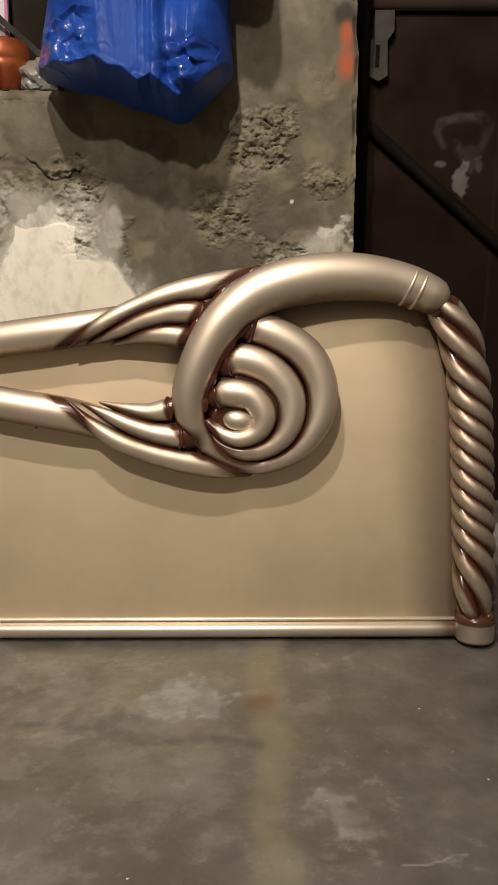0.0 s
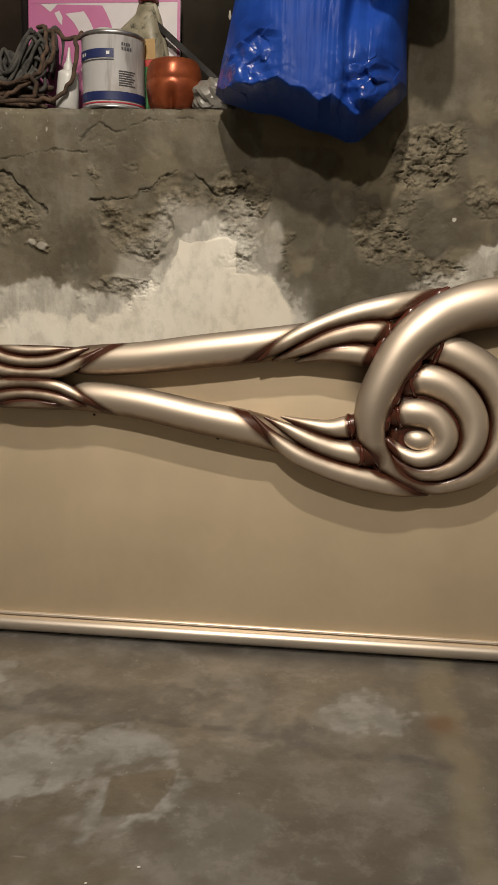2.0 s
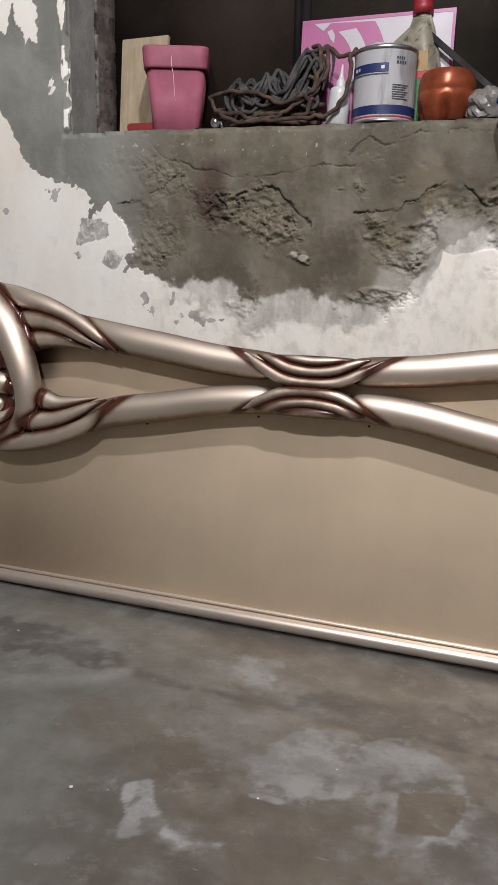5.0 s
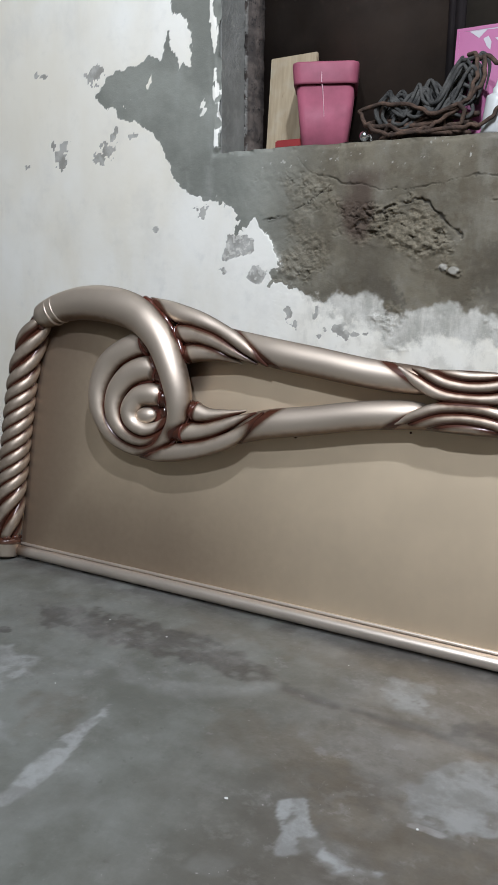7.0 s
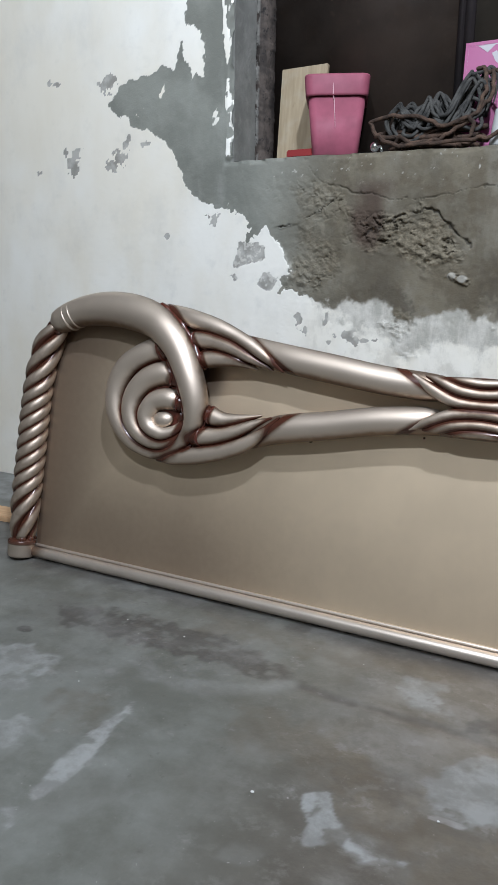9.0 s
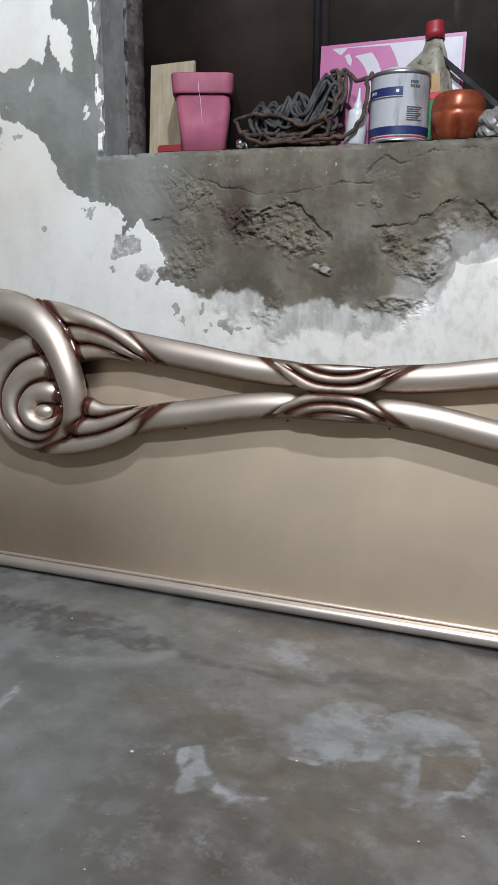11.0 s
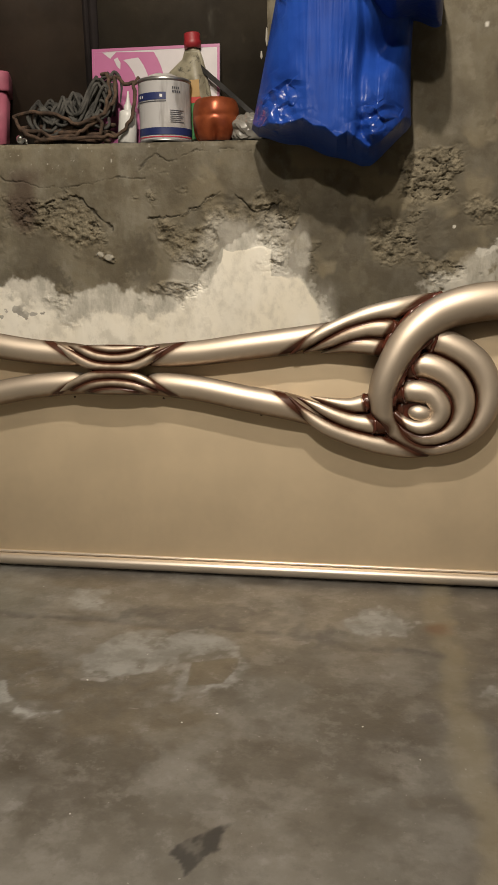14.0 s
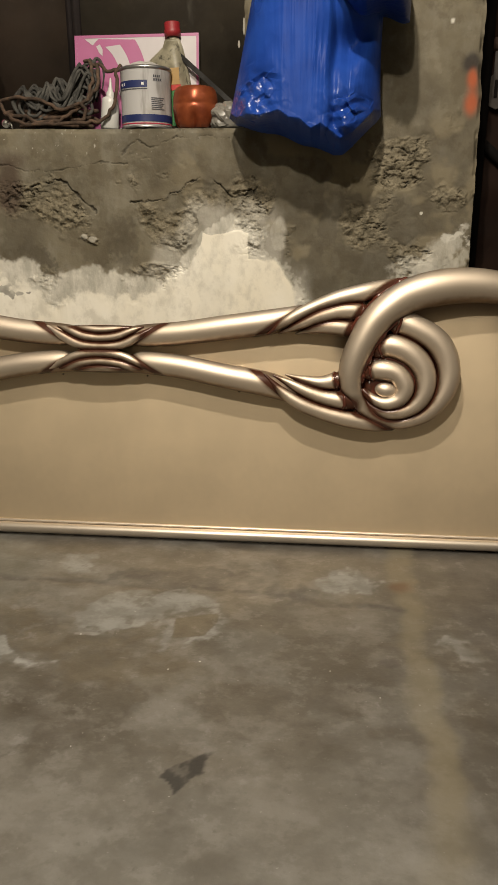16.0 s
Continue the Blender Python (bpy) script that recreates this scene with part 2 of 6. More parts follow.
CRUMBLED = [(-0.84, 0.665, 0.075, 0.085), (-0.575, 0.66, 0.075, 0.075), (-0.31, 0.64, 0.085, 0.06), (-0.235, 0.70, 0.05, 0.03), (0.17, 0.635, 0.045, 0.05),
            (0.255, 0.80, 0.05, 0.035), (0.255, 0.745, 0.05, 0.025), (0.0, 0.60, 0.028, 0.10), (-0.09, 0.69, 0.05, 0.04), (0.30, 0.565, 0.05, 0.02), (0.385, 0.70, 0.04, 0.05), (-0.37, 0.53, 0.05, 0.02)]
# spots where the top coat has flaked down to grey: (x, z, half width, half height, lean)
CHIPS = [(-1.615, 1.095, 0.018, 0.007, -0.8), (-1.432, 1.074, 0.022, 0.020, 0.0), (-1.547, 0.895, 0.018, 0.030, 0.4), (-1.575, 0.921, 0.012, 0.010, 0.0), (-1.405, 0.89, 0.026, 0.020, 0.6),
         (-1.377, 0.927, 0.010, 0.022, 0.5), (-1.316, 0.925, 0.018, 0.006, -0.3), (-1.674, 0.874, 0.010, 0.006, 0.0), (-1.113, 0.737, 0.020, 0.012, 0.0), (-1.25, 0.701, 0.008, 0.006, 0.0),
         (-1.93, 0.38, 0.05, 0.03, 0.0)]
SMALL_CHIPS = [(-0.879, 0.506, 0.008, 0.018, -0.2), (-0.861, 0.484, 0.006, 0.012, 0.0), (-0.808, 0.513, 0.006, 0.020, 0.2), (-0.757, 0.476, 0.022, 0.012, 0.2), (-0.733, 0.465, 0.010, 0.012, -0.2),
               (-0.700, 0.464, 0.026, 0.004, -0.2), (-0.800, 0.458, 0.006, 0.009, 0.0), (-0.502, 0.497, 0.017, 0.014, 0.0)]
# larger flakes gone between the window and the low coat
GREY_FLAKES = [[(-1.043, 0.687), (-1.017, 0.684), (-0.976, 0.675), (-0.978, 0.637), (-1.001, 0.632), (-1.027, 0.632), (-1.047, 0.62), (-1.059, 0.637), (-1.048, 0.659)],
               [(-1.071, 0.601), (-1.054, 0.609), (-1.038, 0.598), (-1.055, 0.59)], [(-0.983, 0.607), (-0.963, 0.61), (-0.939, 0.593), (-0.946, 0.577), (-0.984, 0.574), (-0.994, 0.582)]]
LEFT_PAINT = [[(-1.198, 1.18), (-1.18, 1.188), (-1.150, 1.152), (-1.143, 1.10), (-1.146, 1.053), (-1.165, 1.075), (-1.186, 1.052), (-1.180, 1.085), (-1.200, 1.105)],
              [(-1.270, 1.030), (-1.262, 1.055), (-1.255, 1.045), (-1.262, 1.028)], [(-1.124, 0.975), (-1.112, 0.985), (-1.110, 0.952), (-1.120, 0.950)],
              [(-1.336, 0.998), (-1.328, 1.010), (-1.326, 0.996)], [(-1.385, 1.003), (-1.36, 0.995), (-1.362, 0.972), (-1.39, 0.975)],
              [(-0.975, 0.69), (-0.95, 0.685), (-0.925, 0.645), (-0.935, 0.60), (-0.955, 0.60), (-0.968, 0.64)]]
WASHED = [(0.345, 0.60), (0.39, 0.618), (0.425, 0.628), (0.45, 0.50), (0.35, 0.47), (0.25, 0.50), (0.262, 0.56), (0.33, 0.562)]
SMOOTH_DAMP = [[(-0.69, 0.66), (-0.655, 0.60), (-0.61, 0.555), (-0.60, 0.52), (-0.66, 0.53), (-0.71, 0.58)], [(-0.44, 0.66), (-0.40, 0.62), (-0.385, 0.56), (-0.43, 0.52), (-0.46, 0.57)],
               [(0.245, 0.70), (0.285, 0.705), (0.335, 0.695), (0.352, 0.62), (0.30, 0.60), (0.24, 0.61), (0.228, 0.66)], [(0.06, 0.70), (0.11, 0.69), (0.12, 0.60), (0.06, 0.56), (0.04, 0.64)]]


def chipped(x, z, spots, seed):
    """Ragged flaked spots: 1 inside."""
    total = np.zeros_like(x)
    rag = (fbm(x, z, 80.0, 5, seed) - 0.5) * 2.2
    for cx, cz, rx, rz, lean in spots:
        near = blob(x - lean * (z - cz), z, cx, cz, rx, rz)
        total = np.maximum(total, ramp(near + rag * (near > 0.08), 0.36, 0.46))
    return total


def wall_surface(x, z):
    """Relief towards the room, and the masks of paint, crumbling, cracks and stains."""
    rag = (fbm(x, z, 30.0, 4, 3) - 0.5) * 0.026 + (fbm(x, z, 110.0, 3, 8) - 0.5) * 0.012
    edge = near_line(x, z, BARE + BARE[:1])
    edge = np.where(inside(x, z, BARE), -edge, edge)
    late = ramp(x, -0.90, -0.80)
    old = ramp(edge + rag * (1 + 1.1 * ramp(x, -1.12, -1.04)), -0.003, 0.003)
    fresh = near_line(x, z, BRIGHT + BRIGHT[:1])
    fresh = np.where(inside(x, z, BRIGHT), fresh, -fresh) + rag * (1.3 - 1.0 * ramp(x, -0.26, -0.22))
    sharp = 0.004 + 0.030 * (1 - ramp(x, -0.26, -0.22)) + 0.012 * ramp(x, -0.09, -0.04)
    fresh = ramp(fresh + (fbm(x, z * 0.7, 26.0, 4, 9) - 0.5) * 1.6 * (sharp - 0.003), -sharp, sharp)
    paint = old * (1 - late) + fresh * late
    for line in LEFT_PAINT:
        paint = np.maximum(paint, 0.95 * within(x + rag * 1.2, z + rag, line, 0.003))
    strip = ramp(x + 0.012 * (fbm(0 * x, z, 22.0, 3, 22) - 0.35) + 0.010 * ramp(z, 1.02, 1.12), -1.083, -1.079) * ramp(z, 0.866, 0.885) * (x < -1.04) * ramp(fbm(x * 3, z, 30.0, 4, 21) + 0.06 * ramp(z, 0.98, 1.1), 0.44, 0.56)
    paint = np.maximum(paint, strip)
    chip = np.maximum(chipped(x, z, CHIPS, 12), chipped(x, z, SMALL_CHIPS, 16)) * paint
    for line in GREY_FLAKES:
        chip = np.maximum(chip, paint * within(x + 0.9 * rag, z + 0.9 * rag, line, 0.004) * (0.58 + 0.42 * ramp(fbm(x, z, 120.0, 4, 17), 0.36, 0.56)))
    worn = ramp(fbm(x * 1.2, z * 0.7, 42.0, 5, 23) + 0.05 * blob(x, z, -0.72, 0.50, 0.22, 0.05), 0.56, 0.66) * ramp(x, -0.92, -0.84) * (1 - ramp(x, -0.42, -0.30)) * ramp(z, 0.44, 0.50)
    chip = np.maximum(chip, 0.6 * worn * paint)
    wash = ramp(edge + rag + (fbm(x * 1.15, z * 0.9, 24.0, 5, 18) - 0.5) * 0.060, -0.012, 0.014) * ramp(x, -0.96, -0.88)
    wash = np.maximum(wash, 0.55 * ramp(edge + (fbm(x * 1.3, z * 0.6, 16.0, 4, 20) - 0.5) * 0.10, -0.075, 0.0) * ramp(x, -0.55, -0.30))
    wash = np.maximum(wash, 0.75 * within(x + 3 * rag, z + 3 * rag, WASHED, 0.02))
    wash = np.maximum(wash, 0.85 * within(x + 2 * rag, z + 2 * rag, [(-0.10, 0.56), (-0.078, 0.635), (-0.052, 0.64), (-0.055, 0.585), (0.01, 0.53), (0.055, 0.47), (0.07, 0.40), (-0.1, 0.40)], 0.02))
    wash = np.maximum(wash, 0.6 * ramp(blob(x, z, -0.03, 0.62, 0.03, 0.06) + (fbm(x, z, 24.0, 3, 24) - 0.5) * 0.7, 0.35, 0.75))
    crumble = np.zeros_like(x)
    for cx, cz, rx, rz in CRUMBLED:
        crumble = np.maximum(crumble, blob(x, z, cx, cz, 1.35 * rx, 1.2 * rz))
    smooth = np.zeros_like(x)
    for line in SMOOTH_DAMP:
        smooth = np.maximum(smooth, within(x + 2.5 * rag, z + 2.5 * rag, line, 0.014))
    below = 1 - ramp(z + 0.05 * fbm(x, 0 * x, 9.0, 3, 34), 0.76, 0.80)
    crumble = np.maximum(crumble, (0.42 - 0.06 * ramp(x, -0.1, 0.1)) * below * ramp(x, -1.0, -0.9))
    crumble = ramp(crumble + (fbm(x, z, 10.0, 6, 31) - 0.5) * 1.7, 0.40, 0.78) * (1 - 0.9 * paint) * (1 - 0.8 * smooth) * (1 - 0.45 * ramp(-x, 0.70, 0.80))
    # cracks wander and thin out
    wob = (fbm(x, z, 24.0, 5, 41) - 0.5) * 0.034 + (fbm(x, z, 95.0, 3, 42) - 0.5) * 0.010
    wob2 = (fbm(x, z, 24.0, 5, 47) - 0.5) * 0.034 + (fbm(x, z, 95.0, 3, 43) - 0.5) * 0.010
    thick = 0.4 + 1.6 * ramp(fbm(x, z, 14.0, 3, 46), 0.35, 0.7)
    crack = np.zeros_like(x)
    for k, line in enumerate(CRACKS):
        crack = np.maximum(crack, (0.6 if k < 2 else 1.0) * (1 - ramp(near_line(x + wob2, z + wob, line) / thick, 0.0004, 0.0026 if k in (2, 3, 4, 6) else 0.0018)))
    crack = crack * (1 - paint) * ramp(fbm(x, z, 24.0, 3, 45), 0.30, 0.46)
    out = 0.003 * (fbm(x, z, 5.0, 3, 61) - 0.5) + 0.0012 * (fbm(x, z, 90.0, 3, 65) - 0.5) * (1 - 0.7 * paint)
    out = out + 0.0007 * paint * (1 - 0.6 * chip) + 0.0006 * wash
    # broken plaster comes off in plates with steps and crevices at their edges
    warp = 0.03 * fbm(x, z, 26.0, 3, 36)
    plates = fbm(x + warp, z * 1.35 - warp, 15.0, 5, 37)
    step = ramp(plates, 0.42, 0.45) + 0.8 * ramp(plates, 0.50, 0.525) + 0.6 * ramp(plates, 0.57, 0.59)
    out = out - crumble * (0.0026 * step - 0.002)
    veins = 1 - ramp(np.abs(fbm(x + warp, z * 1.9, 34.0, 4, 53) - 0.5), 0.0, 0.040)
    veins = veins * ramp(fbm(x, z, 17.0, 3, 54), 0.45, 0.60)
    out = out - 0.0090 * crumble * veins
    grit = fbm(x, z * 1.2, 75.0, 4, 51)
    out = out + crumble * (0.0140 * (grit - 0.5) + 0.011 * (fbm(x, z, 22.0, 3, 57) - 0.5))
    out = out - 0.006 * crack
    # the plaster above the long cracks stands proud of the broken ground below
    for k in (2, 3, 4):
        line = np.array(CRACKS[k])
        top = np.interp(x + wob2, line[:, 0], line[:, 1]) - wob
        part_of = ramp(x, line[0, 0] - 0.01, line[0, 0] + 0.02) * (1 - ramp(x, line[-1, 0] - 0.03, line[-1, 0]))
        under = (1 - ramp(z, top - 0.006, top)) * ramp(z, top - 0.10, top - 0.02) * ramp(fbm(x, z, 20.0, 3, 48), 0.30, 0.50)
        out = out - 0.0035 * under * part_of * (1 - paint)
    stone = np.maximum(blob(x, z, -0.528, 0.608, 0.012, 0.010), blob(x, z, -0.505, 0.602, 0.014, 0.010))
    out = out + 0.007 * ramp(stone + 1.6 * (grit - 0.5) * (stone > 0.1), 0.3, 0.8)
    stain = (1.45 * blob(x, z, -0.722, 0.72, 0.036, 0.055) + 0.55 * blob(x, z, -0.705, 0.79, 0.06, 0.035)) * (0.5 + fbm(x, z, 30.0, 4, 87))
    damp_dark = 0.55 * ramp(fbm(x, z, 3.2, 4, 71), 0.42, 0.66)
    damp_dark = np.maximum(np.maximum(damp_dark, 0.9 * smooth), 0.75 * blob(x, z, -0.69, 0.64, 0.07, 0.09))
    damp_dark = damp_dark * (1 - 0.7 * ramp(-x, 0.85, 1.05))
    damp_dark = np.maximum(damp_dark, 0.75 * ramp(fbm(x, z * 0.8, 9.0, 4, 73), 0.44, 0.54) * ramp(x, -0.08, 0.04) * (1 - 0.6 * ramp(z, 0.78, 0.90)))
    pale = 0.85 * ramp(0.010 - near_line(x, z, [(0.380, 0.612), (0.40, 0.610), (0.414, 0.622), (0.44, 0.60)]) + (fbm(x, z * 2.0, 40.0, 4, 75) - 0.5) * 0.05, 0.0, 0.008)
    flecks = 0.8 * ramp(fbm(x, z, 150.0, 2, 77), 0.83, 0.89)
    pale = np.maximum(pale, 0.8 * flecks * (blob(x, z, -0.86, 0.835, 0.16, 0.02) + blob(x, z, -0.50, 0.83, 0.22, 0.035)))
    spot = ramp(blob(x, z, 0.317, 0.665, 0.004, 0.004), 0.3, 0.5) + ramp(blob(x, z, 0.36, 1.08, 0.006, 0.006), 0.3, 0.9)
    pale = np.maximum(np.maximum(pale, spot), 0.45 * ramp(stone, 0.45, 0.7))
    patch = ramp(fbm(x + 0.03 * fbm(x, z, 30.0, 2, 83), z, 8.0, 4, 81), 0.47, 0.60) * ramp(x, -0.50, -0.10) * (1 - paint) * (1 - 0.8 * ramp(z, 0.80, 0.92))
    damp_dark = damp_dark * (1 - 0.8 * patch * ramp(x, -0.1, 0.05))
    # the wall is coloured darker towards the door side as well
    damp_dark = np.maximum(damp_dark, 0.55 * ramp(x, 0.18, 0.34) * (0.6 + 0.8 * ramp(fbm(x, z, 14.0, 4, 74), 0.35, 0.65)))
    out = out + 0.001 * patch
    orange = blob(x, z, 0.419, 0.961, 0.019, 0.022) + blob(x, z, 0.418, 0.907, 0.021, 0.028)
    soot = 1.2 * blob(x, z, 0.415, 0.990, 0.028, 0.026)
    # shade in the hollows of the broken plaster is painted in with the cracks
    deep = np.clip(crumble * np.maximum(veins, 0.7 * ramp(0.46 - grit, 0.0, 0.12)), 0, 1)
    return out, dict(patch=patch, paint=paint, chip=chip, wash=wash * (0.75 + 0.25 * fbm(x, z, 30.0, 3, 19)), crumble=crumble, crack=np.maximum(crack, 0.55 * deep), stain=stain, damp_dark=damp_dark, pale=pale,
                     fresh=ramp(-x, 0.68, 1.12), late=late * ramp(fresh, 0.2, 0.9), orange=np.clip(orange, 0, 1), soot=soot * (1 - np.clip(orange, 0, 1)))


def wall_material():
    n = Nodes("plastered_wall", 0.85)
    coarse, mid, fine = n.noise(7.0, 5.0), n.noise(35.0, 5.0), n.noise(220.0, 4.0)
    cement = n.mix(n.span(coarse, 0.3, 0.7), (0.108, 0.092, 0.062), (0.182, 0.158, 0.110))
    cement = n.mix(n.span(mid, 0.4, 0.75, 0.0, 0.4), cement, (0.20, 0.183, 0.143))
    run = n.noise(7.0, 6.0, 0.6, n.stretched((2.2, 1.0, 0.7)))
    cement = n.mix(n.span(run, 0.50, 0.68, 0.0, 0.35), cement, (0.25, 0.235, 0.195))
    cement = n.mix(n.span(run, 0.30, 0.44, 0.35, 0.0), cement, (0.085, 0.075, 0.053))
    blot = n.noise(11.0, 7.0, 0.66)
    cement = n.mix(n.span(blot, 0.50, 0.60, 0.0, 0.50), cement, (0.082, 0.064, 0.038))
    cement = n.mix(n.span(blot, 0.34, 0.44, 0.35, 0.0), cement, (0.255, 0.235, 0.188))
    # newer, greyer plaster beside the window
    grey = n.mix(n.span(n.noise(5.0, 6.0, 0.6), 0.35, 0.65), (0.190, 0.194, 0.166), (0.290, 0.296, 0.256))
    grey = n.mix(n.span(run, 0.55, 0.75, 0.0, 0.5), grey, (0.31, 0.315, 0.28))
    cement = n.mix(n.span(n.attribute("fresh"), 0.0, 1.0, 0.0, 0.95), cement, grey)
    cement = n.mix(n.span(n.attribute("damp_dark"), 0.0, 1.0, 0.0, 0.60), cement, (0.070, 0.058, 0.040))
    cement = n.mix(n.span(n.attribute("patch"), 0.0, 1.0, 0.0, 0.60), cement, (0.225, 0.188, 0.122))
    rubble = n.mix(n.span(n.noise(60.0, 6.0, 0.65), 0.35, 0.65), (0.102, 0.086, 0.055), (0.245, 0.210, 0.146))
    cement = n.mix(n.span(n.attribute("crumble"), 0.0, 1.0, 0.0, 0.75), cement, rubble)
    cement = n.mix(n.span(n.attribute("stain"), 0.1, 1.0, 0.0, 0.8), cement, (0.055, 0.032, 0.022))
    cement = n.mix(n.attribute("pale"), cement, (0.56, 0.54, 0.48))
    wash_tone = n.mix(n.span(n.noise(14.0, 7.0, 0.65, n.stretched((1.6, 1.0, 0.6))), 0.38, 0.60), (0.46, 0.445, 0.39), (0.70, 0.675, 0.605))
    cement = n.mix(n.span(n.attribute("wash"), 0.05, 0.95, 0.0, 0.88), cement, wash_tone)
    cement = n.mix(n.span(n.attribute("crack"), 0.2, 0.9, 0.0, 0.6), cement, (0.03, 0.026, 0.02))
    streak = n.noise(6.0, 5.0, vector=n.stretched((1.6, 1.0, 0.6)))
    white = n.mix(n.span(streak, 0.35, 0.8), (0.89, 0.865, 0.785), (0.815, 0.775, 0.67))
    white = n.mix(n.span(n.noise(28.0, 6.0), 0.55, 0.78, 0.0, 0.25), white, (0.60, 0.59, 0.545))
    white = n.mix(n.span(n.noise(2.2, 4.0), 0.45, 0.70, 0.0, 0.55), white, (0.80, 0.73, 0.58))
    smudge = n.noise(5.0, 7.0, 0.62, n.stretched((1.3, 1.0, 0.9)))
    white = n.mix(n.span(smudge, 0.50, 0.74, 0.0, 0.25), white, (0.55, 0.535, 0.49))
    grime = n.noise(16.0, 7.0, 0.7, n.stretched((1.0, 1.0, 0.75)))
    white = n.mix(n.math("MULTIPLY", n.attribute("late"), n.span(grime, 0.46, 0.64, 0.0, 0.55)), white, (0.52, 0.49, 0.42))
    white = n.mix(n.span(n.attribute("chip"), 0.3, 0.8, 0.0, 0.85), white, n.mix(n.span(n.noise(30.0, 4.0), 0.35, 0.65), (0.215, 0.205, 0.180), (0.42, 0.405, 0.37)))
    p = n.math("ADD", n.attribute("paint"), n.math("MULTIPLY", n.math("SUBTRACT", n.noise(300.0), 0.5), 0.3))
    p = n.math("ADD", p, n.math("MULTIPLY", n.math("SUBTRACT", n.noise(45.0, 6.0, 0.65), 0.5), 0.4))
    c = n.mix(n.span(p, 0.25, 0.75), cement, white)
    c = n.mix(n.span(n.attribute("soot"), 0.2, 0.8, 0.0, 0.85), c, (0.025, 0.02, 0.018))
    c = n.mix(n.span(n.attribute("orange"), 0.1, 0.95, 0.0, 0.8), c, (0.42, 0.085, 0.03))
    n.colour(c)
    rough = n.math("MULTIPLY", n.math("ADD", fine, mid), n.span(n.attribute("paint"), 0.2, 0.8, 1.0, 0.14))
    rough = n.math("MULTIPLY", rough, n.span(n.attribute("crumble"), 0.1, 0.8, 0.4, 1.1))
    clods = n.math("MULTIPLY", n.noise(95.0, 5.0, 0.6, n.stretched((1.0, 1.0, 1.4))), 2.2)
    rough = n.math("ADD", rough, n.math("MULTIPLY", clods, n.span(n.attribute("crumble"), 0.15, 0.8, 0.0, 1.0)))
    return n.bump(rough, 0.40, 0.004).mat


def floor_material():
    n = Nodes("concrete_floor", 0.5)
    wide = n.stretched((1.0, 1.15, 1.0))
    big, mid, fine = n.noise(2.6, 6.0, 0.6, wide, 0.3), n.noise(9.0, 6.0), n.noise(120.0, 4.0)
    scum = n.noise(15.0, 8.0, 0.68, wide, 0.1)
    c = n.mix(n.span(big, 0.35, 0.65), (0.074, 0.064, 0.050), (0.138, 0.124, 0.103))
    c = n.mix(n.span(n.noise(6.0, 8.0, 0.66, wide, 0.15), 0.48, 0.58, 0.0, 0.55), c, (0.180, 0.167, 0.148))
    c = n.mix(n.span(n.noise(4.0, 7.0, 0.65, wide, 0.2), 0.50, 0.62, 0.0, 0.65), c, (0.058, 0.047, 0.035))
    c = n.mix(n.span(mid, 0.4, 0.7, 0.0, 0.3), c, (0.130, 0.118, 0.099))
    blotch = n.noise(20.0, 7.0, 0.7, wide)
    c = n.mix(n.span(blotch, 0.50, 0.60, 0.0, 0.38), c, (0.078, 0.067, 0.053))
    c = n.mix(n.span(blotch, 0.36, 0.47, 0.40, 0.0), c, (0.188, 0.175, 0.158))
    green = n.mix(n.span(n.noise(5.0, 7.0, 0.65), 0.40, 0.60), (0.112, 0.116, 0.098), (0.178, 0.186, 0.166))
    c = n.mix(n.span(n.attribute("slab"), 0.0, 1.0, 0.0, 0.75), c, green)
    c = n.mix(n.span(n.attribute("brown"), 0.0, 1.0, 0.0, 0.85), c, n.mix(n.span(scum, 0.35, 0.65), (0.088, 0.072, 0.051), (0.125, 0.106, 0.079)))
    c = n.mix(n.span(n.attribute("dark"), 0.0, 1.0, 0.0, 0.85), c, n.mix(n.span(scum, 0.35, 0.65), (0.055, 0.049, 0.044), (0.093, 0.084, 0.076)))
    c = n.mix(n.span(n.attribute("light"), 0.0, 1.0, 0.0, 0.9), c, n.mix(n.span(scum, 0.38, 0.62), (0.187, 0.184, 0.170), (0.290, 0.292, 0.278)))
    c = n.mix(n.span(scum, 0.60, 0.68, 0.0, 0.35), c, (0.240, 0.230, 0.219))
    c = n.mix(n.span(n.noise(30.0, 7.0, 0.7), 0.60, 0.72, 0.0, 0.35), c, (0.240, 0.228, 0.217))
    c = n.mix(n.span(n.noise(42.0, 6.0, 0.7), 0.62, 0.70, 0.0, 0.40), c, (0.075, 0.066, 0.055))
    c = n.mix(n.span(n.attribute("sand"), 0.0, 1.0, 0.0, 0.42), c, (0.235, 0.200, 0.128))
    c = n.mix(n.span(n.attribute("rust"), 0.0, 1.0, 0.0, 0.8), c, (0.100, 0.044, 0.020))
    c = n.mix(n.span(n.noise(160.0, 2.0), 0.72, 0.78, 0.0, 0.5), c, (0.420, 0.399, 0.374))
    c = n.mix(n.span(n.attribute("chalk"), 0.2, 0.8, 0.0, 0.9), c, (0.360, 0.345, 0.330))
    c = n.mix(n.span(n.attribute("ink"), 0.0, 1.0, 0.0, 0.9), c, (0.030, 0.027, 0.024))
    n.colour(c)
    n.set("Roughness", n.span(n.math("ADD", mid, n.math("MULTIPLY", n.attribute("light"), 0.25)), 0.3, 0.75, 0.36, 0.62))
    return n.bump(n.math("ADD", fine, n.math("MULTIPLY", mid, 3.0)), 0.25, 0.002).mat


